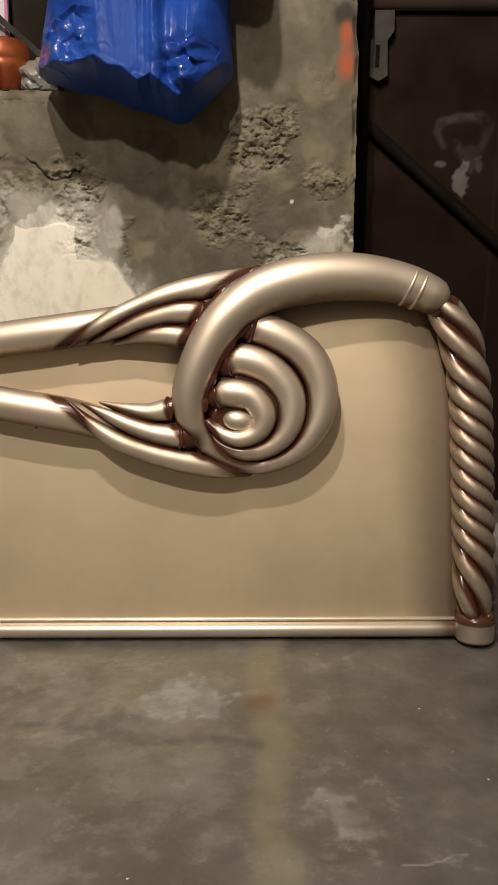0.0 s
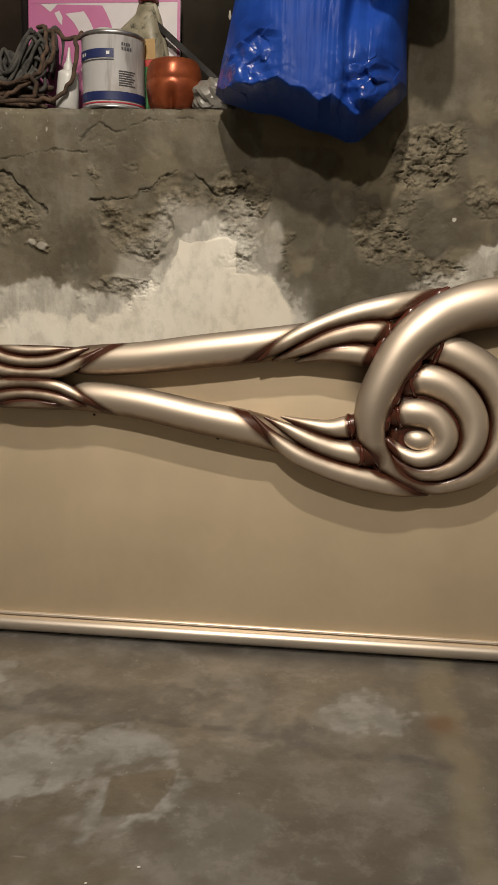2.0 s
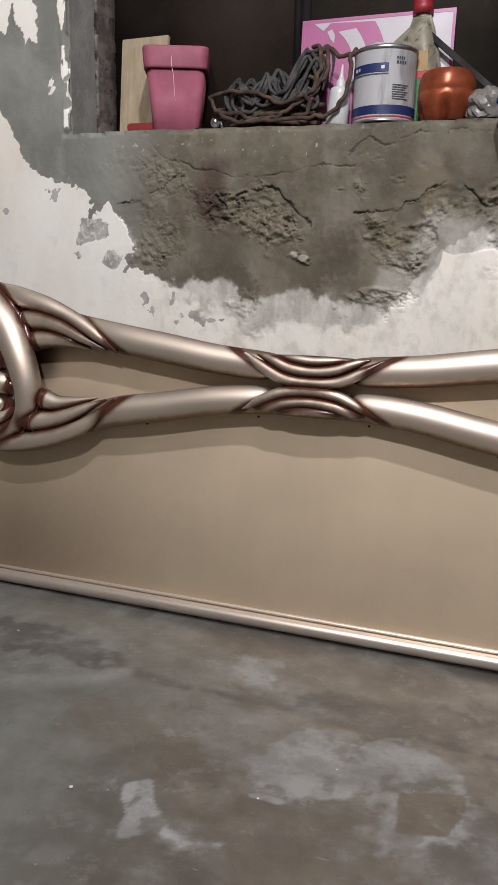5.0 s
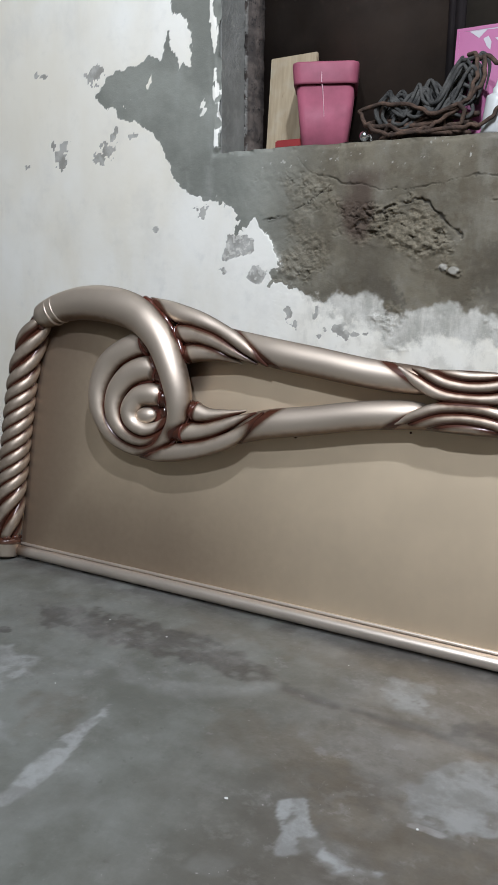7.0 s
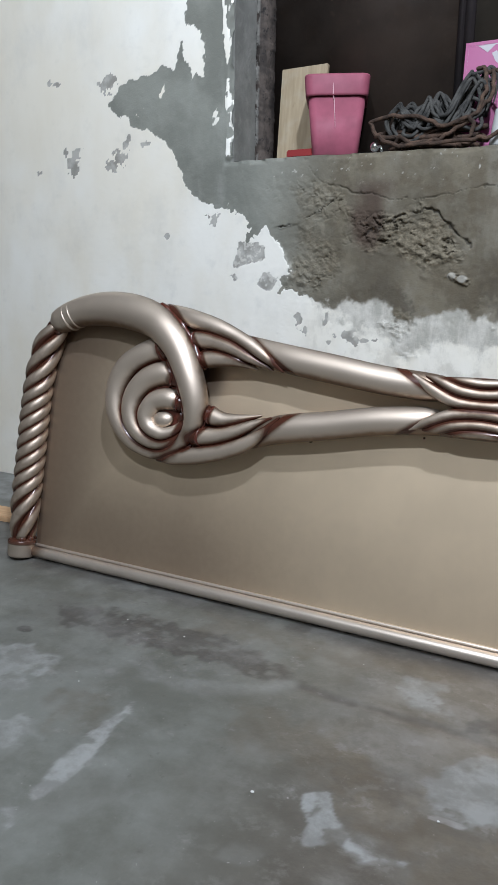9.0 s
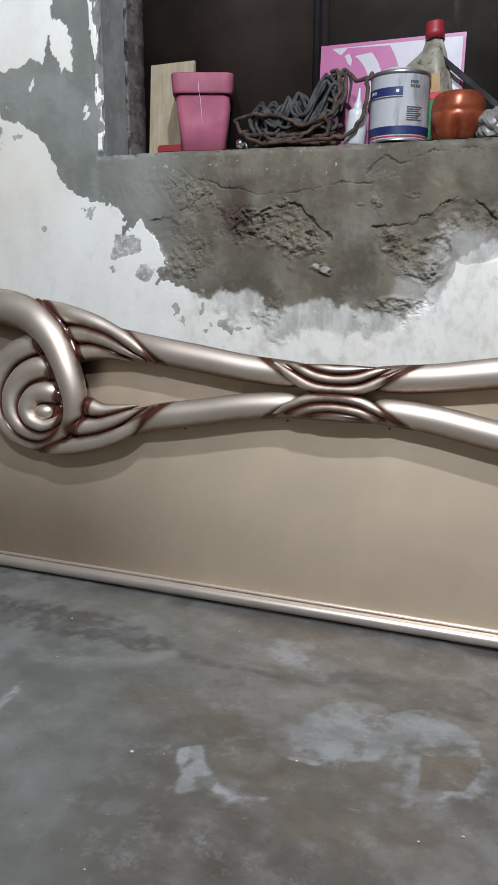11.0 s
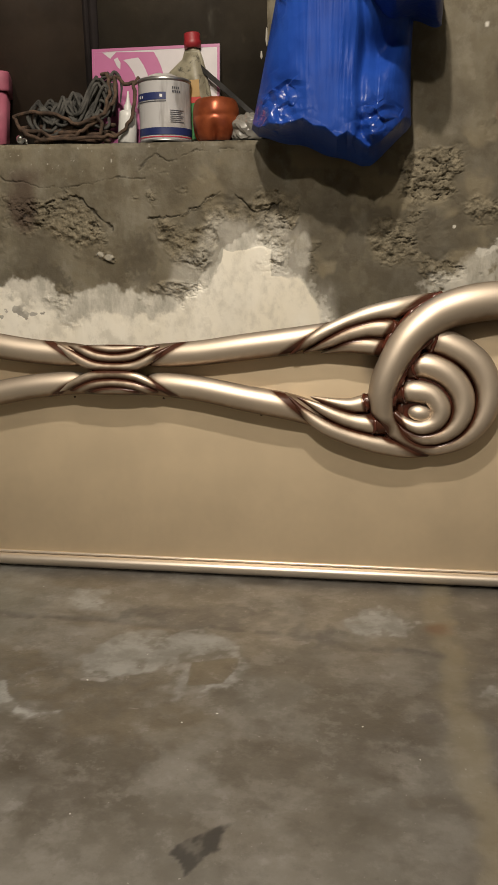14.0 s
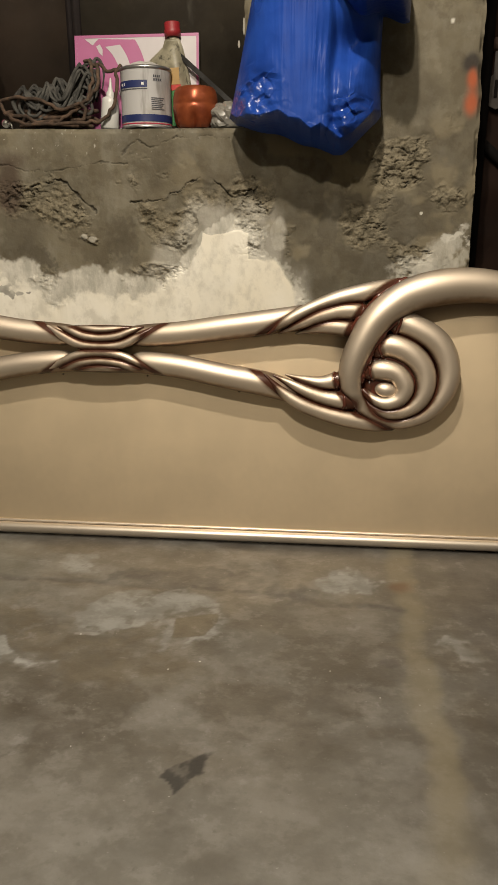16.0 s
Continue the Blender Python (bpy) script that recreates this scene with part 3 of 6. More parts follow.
def grid_mesh(xs, zs, keep, place):
    """Vertices of a grid with the kept cells as faces."""
    gx, gz = np.meshgrid(xs, zs)
    cells = [(i, j) for j in range(len(zs) - 1) for i in range(len(xs) - 1) if keep((xs[i] + xs[i + 1]) / 2, (zs[j] + zs[j + 1]) / 2)]
    faces = [(j * len(xs) + i, j * len(xs) + i + 1, (j + 1) * len(xs) + i + 1, (j + 1) * len(xs) + i) for i, j in cells]
    verts, masks = place(gx.ravel(), gz.ravel())
    used = np.zeros(len(verts), bool)
    used[np.array(faces).ravel()] = True
    renum = np.cumsum(used) - 1
    me = bpy.data.meshes.new("grid")
    me.from_pydata(verts[used].tolist(), [], renum[np.array(faces)].tolist())
    for name, values in masks.items():
        put(me, name, values[used])
    me.shade_smooth()
    return me


WALL_MAT, FLOOR_MAT = wall_material(), floor_material()


def sill_rise(x):
    """The sill was laid a little out of level."""
    return 0.006 * ramp(-np.asarray(x), 0.30, 0.95)


def build_wall():
    xs = np.concatenate([np.linspace(-2.1, -1.45, 110)[:-1], np.linspace(-1.45, WIN_L, 118)[:-1], np.linspace(WIN_L, WIN_R, 520)[:-1], np.linspace(WIN_R, DOOR_L, 300)])
    zs = np.concatenate([np.linspace(0.0, 0.43, 40)[:-1], np.linspace(0.43, SILL, 240)[:-1], np.linspace(SILL, 1.36, 110)])

    def place(x, z):
        out, masks = wall_surface(x, z)
        # the arris of the sill, the jamb and the door side is chipped
        for near in (np.where((x > WIN_L - 0.02) & (x < WIN_R + 0.02), np.abs(z - SILL), 9), np.where(z > SILL, np.minimum(np.abs(x - WIN_L), np.abs(x - WIN_R)), 9), np.abs(x - DOOR_L)):
            out = out - 0.012 * (1 - ramp(near, 0.0, 0.012)) * ramp(fbm(x, z, 30.0, 3, 91), 0.35, 0.75)
        bent = x + ramp(x, DOOR_L - 0.05, DOOR_L) * ((fbm(x * 0, z, 12.0, 4, 95) - 0.5) * 0.012 - 0.004 - 0.007 * ramp(z, 0.75, 1.0))
        lift = sill_rise(x) * ramp(x, WIN_L - 0.08, WIN_L) * ramp(z, SILL - 0.06, SILL) * (1 - ramp(z, SILL, SILL + 0.06))
        return np.stack([bent, WALL - out, z + lift], -1), masks

    me = grid_mesh(xs, zs, lambda x, z: not (WIN_L < x < WIN_R and z > SILL), place)
    me.name = "wall_north"
    me.materials.append(WALL_MAT)
    ob = new("wall_north", me)
    tagged(ob, "rough wall of crumbling grey cement and peeling white paint", "wall", kind="structure")
    bm = bmesh.new()
    back = WALL + 0.012
    deep = WALL + 0.04
    box(bm, (-2.1, deep, 0), (DOOR_L - 0.022, 2.0, SILL - 0.003))
    box(bm, (-2.1, back, SILL - 0.003), (WIN_L, 2.0, 2.7))
    box(bm, (WIN_R, back, SILL - 0.003), (DOOR_L - 0.022, 2.0, 2.7))
    box(bm, (WIN_L, back, 1.95), (WIN_R, 2.0, 2.7))
    box(bm, (-2.1, WALL, 1.355), (WIN_L, back, 2.7))
    box(bm, (WIN_R, WALL, 1.355), (DOOR_L, back, 2.7))
    box(bm, (DOOR_L, back, 2.05), (1.6, 2.0, 2.7))
    box(bm, (1.6, back, 0), (2.2, 2.0, 2.7))
    part("wall_core", bm, CEMENT, ob, smooth=False)
    return ob


def cement_plain():
    n = Nodes("bare_cement", 0.88)
    c = n.mix(n.span(n.noise(8.0, 5.0), 0.3, 0.7), (0.165, 0.163, 0.145), (0.265, 0.262, 0.236))
    c = n.mix(n.span(n.noise(40.0, 5.0), 0.5, 0.75, 0.0, 0.5), c, (0.31, 0.305, 0.27))
    n.colour(c)
    return n.bump(n.noise(120.0, 5.0), 0.6, 0.003).mat


CEMENT = cement_plain()
build_wall()


def build_sill():
    """The cement sill and the reveals of the window."""
    bm = bmesh.new()
    xs, ys = np.linspace(WIN_L, WIN_R, 120), np.linspace(WALL + 0.011, SHUT + 0.02, 20)
    vs = [[bm.verts.new((x, y, SILL + float(sill_rise(x)) + 0.004 * noise.noise((x * 14, y * 14, 0.3)))) for x in xs] for y in ys]
    for a, b in zip(vs, vs[1:]):
        for k in range(len(xs) - 1):
            bm.faces.new((a[k], a[k + 1], b[k + 1], b[k]))
    ob = part("window_sill", bm, CEMENT)
    tagged(ob, "rough grey cement window sill with chipped front edge", "window sill", kind="structure")
    return ob


build_sill()


PALE_FLAKES = [
    [(-0.444, 0.724), (-0.414, 0.743), (-0.388, 0.700), (-0.364, 0.676), (-0.335, 0.672), (-0.302, 0.684), (-0.303, 0.674), (-0.347, 0.654), (-0.378, 0.668), (-0.411, 0.648), (-0.420, 0.682)],
    [(-0.733, 0.79), (-0.738, 0.705), (-0.735, 0.65), (-0.728, 0.603), (-0.722, 0.566), (-0.703, 0.560), (-0.699, 0.616), (-0.705, 0.679), (-0.722, 0.768)],
    [(-0.76, 0.52), (-0.719, 0.546), (-0.700, 0.546), (-0.697, 0.516), (-0.70, 0.49), (-0.75, 0.47)],
]
PALE_SOFT = [
    [(-1.06, 0.80), (-1.0, 0.84), (-0.947, 0.827), (-0.90, 0.822), (-0.889, 0.745), (-0.933, 0.701), (-1.05, 0.70)],
    [(-0.92, 0.66), (-0.889, 0.662), (-0.84, 0.676), (-0.788, 0.663), (-0.798, 0.616), (-0.814, 0.594), (-0.90, 0.60)],
    [(-0.315, 0.86), (-0.280, 0.90), (-0.246, 0.912), (-0.151, 0.917), (-0.093, 0.896), (-0.069, 0.86), (-0.120, 0.852), (-0.168, 0.825), (-0.20, 0.79), (-0.289, 0.757), (-0.31, 0.78)],
    [(-0.168, 0.818), (-0.07, 0.863), (-0.048, 0.812), (-0.074, 0.76), (-0.097, 0.756), (-0.149, 0.718), (-0.167, 0.78)],
    [(-0.421, 1.00), (-0.412, 1.047), (-0.361, 1.057), (-0.34, 1.005), (-0.317, 0.975), (-0.375, 0.96)],
    [(0.084, 0.995), (0.147, 1.05), (0.218, 0.985), (0.191, 0.94), (0.114, 0.936)],
    [(0.30, 0.80), (0.325, 0.822), (0.354, 0.772), (0.38, 0.790), (0.377, 0.741), (0.322, 0.749)],
]
BROWN_PATCHES = [
    [(-0.41, 0.735), (-0.339, 0.778), (-0.289, 0.737), (-0.212, 0.775), (-0.159, 0.768), (-0.196, 0.718), (-0.319, 0.686), (-0.378, 0.700)],
    [(-0.80, 1.10), (-0.45, 1.115), (-0.30, 1.12), (-0.36, 1.07), (-0.55, 1.03), (-0.78, 1.00)],
    [(-0.84, 0.79), (-0.78, 0.80), (-0.735, 0.72), (-0.72, 0.69), (-0.80, 0.68), (-0.85, 0.72)],
    [(-0.60, 0.86), (-0.45, 0.86), (-0.36, 0.79), (-0.42, 0.75), (-0.58, 0.78)],
    [(-0.30, 0.70), (-0.16, 0.71), (-0.05, 0.69), (-0.12, 0.62), (-0.28, 0.63)],
]
DARK_PATCHES = [
    [(-0.316, 0.945), (-0.198, 0.945), (-0.146, 0.933), (-0.064, 0.920), (0.0, 0.93), (0.0, 1.00), (-0.08, 1.02), (-0.21, 1.005), (-0.29, 0.985)],
    [(0.0, 0.93), (0.02, 0.965), (0.068, 0.958), (0.099, 0.94), (0.10, 0.905), (0.05, 0.905)],
    [(0.31, 0.885), (0.334, 0.85), (0.415, 0.865), (0.47, 0.90), (0.47, 1.05), (0.36, 1.00), (0.33, 0.94)],
    [(-1.06, 0.98), (-0.90, 1.02), (-0.72, 1.02), (-0.55, 0.97), (-0.62, 0.93), (-0.80, 0.93), (-0.98, 0.92)],
]


def build_floor():
    xs = np.concatenate([np.arange(-2.1, -1.12, 0.009), np.arange(-1.12, 0.5, 0.0042), np.arange(0.5, 2.2, 0.009)])
    ys = np.concatenate([np.arange(-0.45, 0.35, 0.009), np.arange(0.35, 1.13, 0.0042), np.arange(1.13, 1.66, 0.009)])

    def place(x, y):
        low = 0.0015 * (fbm(x, y, 6.0, 3, 5) - 0.5)
        e = fbm(x, y, 18.0, 4, 7) - 0.5
        rag, rag2 = (fbm(x, y, 45.0, 5, 27) - 0.5) * 0.02, (fbm(x, y, 45.0, 5, 28) - 0.5) * 0.02
        broken = ramp(fbm(x, y, 50.0, 4, 29), 0.30, 0.44)
        light = np.zeros_like(x)
        for line in PALE_FLAKES:
            light = np.maximum(light, (0.9 + 0.5 * e) * within(x + 0.8 * rag, y + 0.8 * rag2, line, 0.003) * (0.35 + 0.65 * broken))
        for line in PALE_SOFT:
            light = np.maximum(light, 0.72 * within(x + 2.4 * rag, y + 2.4 * rag2, line, 0.009) * (0.45 + 0.55 * broken))
        # a long trowelled swirl
        swirl = near_line(x, y, [(-0.79, 0.885), (-0.75, 0.853), (-0.70, 0.858), (-0.66, 0.866), (-0.62, 0.884), (-0.565, 0.935)])
        light = np.maximum(light, 0.42 * ramp(0.034 - swirl + e * 0.03, 0.0, 0.028))
        light = np.maximum(light, 0.30 * ramp(-x, 0.45, 0.9) * ramp(e, -0.25, 0.2))
        light = np.maximum(light, 0.26 * ramp(fbm(x, y * 1.3, 9.0, 5, 13), 0.54, 0.64))
        light = np.maximum(light, 0.9 * ramp(y + 0.06 * e, 1.40, 1.46))
        light = np.maximum(light, 0.34 * (1 - ramp(y + 0.2 * e, 0.30, 0.62)) * (1 - ramp(-x, 0.3, 0.7)))
        square = [(-0.146, 0.824), (-0.074, 0.846), (-0.070, 0.825), (-0.086, 0.774), (-0.138, 0.764)]
        on_square = within(x + 0.25 * rag, y + 0.25 * rag2, square, 0.002)
        light = light * (1 - on_square)
        brown = 0.95 * on_square
        for line in BROWN_PATCHES:
            brown = np.maximum(brown, (0.9 - 0.4 * ramp(-x, 0.35, 0.5)) * within(x + 4 * rag, y + 4 * rag2, line, 0.022) * (0.6 + 0.4 * broken))
        dark = np.zeros_like(x)
        for line in DARK_PATCHES:
            dark = np.maximum(dark, 0.82 * within(x + 3 * rag, y + 3 * rag2, line, 0.012) * (0.5 + 0.5 * broken))
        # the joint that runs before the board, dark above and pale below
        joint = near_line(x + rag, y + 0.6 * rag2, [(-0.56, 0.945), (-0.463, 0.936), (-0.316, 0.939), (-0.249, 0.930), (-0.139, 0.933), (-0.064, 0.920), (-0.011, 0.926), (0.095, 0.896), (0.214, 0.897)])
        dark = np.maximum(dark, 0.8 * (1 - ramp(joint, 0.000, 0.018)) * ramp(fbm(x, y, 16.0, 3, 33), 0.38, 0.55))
        dark = np.maximum(dark, 0.9 * ramp(blob(x, y, 0.195, 0.897, 0.030, 0.012) + e * 0.9, 0.35, 0.6))
        dark = np.maximum(dark, 0.7 * ramp(blob(x, y, 0.211, 0.727, 0.016, 0.012) + e * 0.9, 0.35, 0.6))
        dark = np.maximum(dark, 0.5 * ramp(blob(x, y, 0.185, 0.655, 0.018, 0.010) + e * 0.9, 0.35, 0.6))
        scrap = within(x + 0.4 * rag, y + 0.4 * rag2, [(-0.092, 0.450), (-0.083, 0.465), (-0.026, 0.508), (-0.038, 0.484), (-0.037, 0.464), (-0.050, 0.452), (-0.067, 0.424), (-0.078, 0.443)], 0.002)
        ink = scrap * (0.45 + 0.55 * ramp(fbm(x + 0.6 * y, (y - x) * 0.4, 75.0, 3, 17), 0.32, 0.50))
        dark = np.maximum(dark, 0.40 * ramp(x, 0.0, 0.25) * ramp(e, -0.35, 0.1))
        dark = np.maximum(dark, ramp(x, 0.28, 0.38) * (0.62 + 0.38 * ramp(e, -0.25, 0.1)) * (1 - 0.7 * light))
        light = light * (1 - 0.6 * ramp(x, 0.28, 0.40) * (y < 1.2))
        # the shadow along the foot of the rail, painted into the floor
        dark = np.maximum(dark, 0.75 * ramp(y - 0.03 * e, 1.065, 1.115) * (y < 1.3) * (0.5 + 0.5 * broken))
        dark = np.maximum(dark, 0.9 * ramp(blob(x, y, -1.030, 0.873, 0.018, 0.011) + e * 1.2, 0.35, 0.6))
        sand = 0.85 * (1 - ramp(np.abs(x - 0.256 - e * 0.05), 0.006, 0.042)) * (0.7 + 0.3 * ramp(e, -0.2, 0.2)) * ramp(y, 0.0, 0.5)
        rust = 0.75 * ramp(blob(x, y, 0.250, 0.976, 0.036, 0.030) + e * 0.9, 0.2, 1.1)
        chalk = 0.5 * (1 - ramp(near_line(x, y + e * 0.006, [(0.377, 0.708), (0.40, 0.710), (0.418, 0.716), (0.428, 0.723), (0.444, 0.725)]), 0.0006, 0.0040))
        for cx, cy, rx, ry in ((-0.291, 0.760, 0.013, 0.007), (-0.203, 0.698, 0.015, 0.003), (-0.316, 0.641, 0.006, 0.004), (-0.276, 0.762, 0.02, 0.008), (0.14, 1.02, 0.010, 0.012), (0.06, 0.66, 0.006, 0.005)):
            chalk = np.maximum(chalk, 0.45 * ramp(blob(x, y, cx, cy, rx, ry) + 45 * rag * (blob(x, y, cx, cy, rx, ry) > 0.03), 0.35, 0.8))
        fade = ramp(x, -2.1, -1.8) * ramp(y, -0.45, -0.05)
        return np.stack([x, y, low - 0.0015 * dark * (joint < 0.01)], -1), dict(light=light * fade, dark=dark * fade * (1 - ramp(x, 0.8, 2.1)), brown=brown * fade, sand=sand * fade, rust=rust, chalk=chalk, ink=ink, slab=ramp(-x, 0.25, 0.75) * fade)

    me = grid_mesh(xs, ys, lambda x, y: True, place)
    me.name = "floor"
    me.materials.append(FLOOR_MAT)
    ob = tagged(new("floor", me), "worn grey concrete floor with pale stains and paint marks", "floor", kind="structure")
    bm = bmesh.new()
    box(bm, (-3.2, -3.2, -0.1), (2.2, -0.45, -0.002))
    box(bm, (-3.2, -0.45, -0.1), (-2.1, 2.0, -0.002))
    box(bm, (-2.1, 1.655, -0.1), (2.2, 2.0, -0.002))
    part("floor_slab", bm, FLOOR_MAT, ob, smooth=False)


build_floor()


def enclose():
    """The plain sides, back and ceiling of the room, out of view."""
    rest = plain("old_whitewash", (0.2, 0.19, 0.165), 0.9, 0, 0.12, 6.0, 0.3)
    for name, lo, hi in (("wall_south", (-3.2, -3.3, 0), (2.2, -3.2, 2.7)), ("wall_west", (-3.3, -3.2, 0), (-3.2, 2.0, 2.7)),
                         ("wall_east", (2.2, -3.2, 0), (2.3, 2.0, 2.7)), ("ceiling", (-3.3, -3.3, 2.7), (2.3, 2.0, 2.8)), ("wall_return", (-3.2, WALL, 0), (-2.1, 2.0, 2.7))):
        bm = box(bmesh.new(), lo, hi)
        tagged(part(name, bm, rest, smooth=False), "plain old whitewashed " + ("ceiling" if name == "ceiling" else "wall"), "ceiling" if name == "ceiling" else "wall", kind="structure")


enclose()


def dark_sheet(name, base, scuffs=(), streaks=0.45):
    n = Nodes(name, 0.55, 0.0)
    c = n.mix(n.span(n.noise(5.0, 5.0), 0.3, 0.7), tuple(k * 0.65 for k in base), tuple(k * 1.35 for k in base))
    c = n.mix(n.span(n.noise(30.0, 5.0), 0.6, 0.75, 0.0, 0.35), c, tuple(k * 2.2 for k in base))
    drip = n.noise(10.0, 4.0, vector=n.stretched((1.0, 1.0, 0.35)))
    c = n.mix(n.span(drip, 0.60, 0.72, 0.0, streaks), c, (0.17, 0.16, 0.135))
    for a in scuffs:
        c = n.mix(n.attribute(a), c, (0.30, 0.29, 0.27))
    n.colour(c)
    n.set("Roughness", n.span(n.noise(14.0), 0.3, 0.7, 0.6, 0.9))
    n.set("Specular IOR Level", 0.3 if streaks else 0.10)
    return n.bump(n.noise(60.0, 4.0), 0.25, 0.002).mat


SHUTTER = dark_sheet("brown_shutter_paint", (0.0245, 0.0165, 0.0112), (), 0.12)
GREY_SHUTTER = dark_sheet("greyed_shutter_paint", (0.0345, 0.0280, 0.0200))
DOOR = dark_sheet("brown_door_paint", (0.0125, 0.0062, 0.0042), ("scuff",), 0.0)


def rusty_iron():
    n = Nodes("rusty_angle_iron", 0.85, 0.1)
    c = n.mix(n.span(n.noise(30.0, 5.0), 0.35, 0.65), (0.040, 0.032, 0.027), (0.100, 0.080, 0.066))
    flake = n.noise(45.0, 6.0, 0.7, n.stretched((1.0, 1.0, 0.6)))
    # plaster clings to the edge by the wall
    split = n.tree.nodes.new("ShaderNodeSeparateXYZ")
    n.tree.links.new(n.coords, split.inputs[0])
    by_wall = n.span(split.outputs[0], WIN_L + 0.004, WIN_L + 0.013, 1.0, 0.0)
    c = n.mix(n.math("MULTIPLY", by_wall, n.span(flake, 0.44, 0.52, 0.0, 0.85)), c, (0.34, 0.33, 0.30))
    c = n.mix(n.span(n.noise(55.0, 6.0, 0.7), 0.58, 0.63, 0.0, 0.9), c, (0.010, 0.009, 0.008))
    n.colour(c)
    return n.bump(n.math("ADD", flake, n.noise(120.0, 4.0)), 0.8, 0.003).mat


RUST = rusty_iron()


def build_window():
    w = empty("window_1", pose(0, 0, 0), "closed dark brown painted steel shutters in a cement reveal", "window", kind="structure")
    bm, last = bmesh.new(), None
    for k in range(320):
        z = SILL + 0.002 + k * (1.95 - SILL) / 319
        j = [0.0035 * noise.noise(Vector((z * 38, q * 7.3, 1.1))) + 0.002 * noise.noise(Vector((z * 130, q * 3.1, 2.0))) for q in range(4)]
        ring = [bm.verts.new(p) for p in ((WIN_L + 0.001, SHUT - 0.055 + j[0], z), (WIN_L + 0.024 + j[1], SHUT - 0.053 + j[2], z), (WIN_L + 0.026 + j[3], SHUT + 0.03, z), (WIN_L + 0.001, SHUT + 0.03, z))]
        if last:
            for q in range(4):
                bm.faces.new((last[q], last[(q + 1) % 4], ring[(q + 1) % 4], ring[q]))
        last = ring
    part("window_frame", bm, RUST, w, "rusty pitted steel angle")
    part("shutter", box(bmesh.new(), (WIN_L + 0.024, SHUT, SILL + 0.004), (-0.590, SHUT + 0.03, 1.95)), SHUTTER, w)
    part("shutter", box(bmesh.new(), (-0.555, SHUT - 0.002, SILL + 0.004), (WIN_R, SHUT + 0.03, 1.95)), GREY_SHUTTER, w)
    bm = bmesh.new()
    box(bm, (-0.590, SHUT - 0.016, SILL + 0.004), (-0.576, SHUT + 0.03, 1.95), 0.003)
    box(bm, (-0.574, SHUT - 0.022, SILL + 0.004), (-0.555, SHUT + 0.03, 1.95), 0.003)
    part("mullion", bm, dark_sheet("mullion_paint", (0.016, 0.012, 0.012)), w)
    chip = plain("pale_paint_drip", (0.30, 0.28, 0.24), 0.6)
    for cx, cz, h in ((-0.133, 1.115, 0.022), (-0.146, 1.075, 0.010)):
        bm = lathe(bmesh.new(), [(0, -h), (0.0014, -h * 0.8), (0.0035, -h * 0.3), (0.0026, h * 0.3), (0.002, h * 0.8), (0, h)], 8)
        for v in bm.verts:
            v.co = Vector((v.co.x + cx, v.co.y * 0.3 + SHUT - 0.002, v.co.z + cz))
        part("paint_drip", bm, chip, w)


build_window()


def prism(bm, outline, thick):
    """A flat plate of the given outline in x and z."""
    rows = [[bm.verts.new((x, y, z)) for x, z in outline] for y in (-thick / 2, thick / 2)]
    bm.faces.new(rows[0])
    bm.faces.new(list(reversed(rows[1])))
    for k in range(len(outline)):
        j = (k + 1) % len(outline)
        bm.faces.new((rows[0][j], rows[0][k], rows[1][k], rows[1][j]))
    bmesh.ops.bevel(bm, geom=list(bm.edges), offset=0.001, segments=1, affect="EDGES")
    return bm


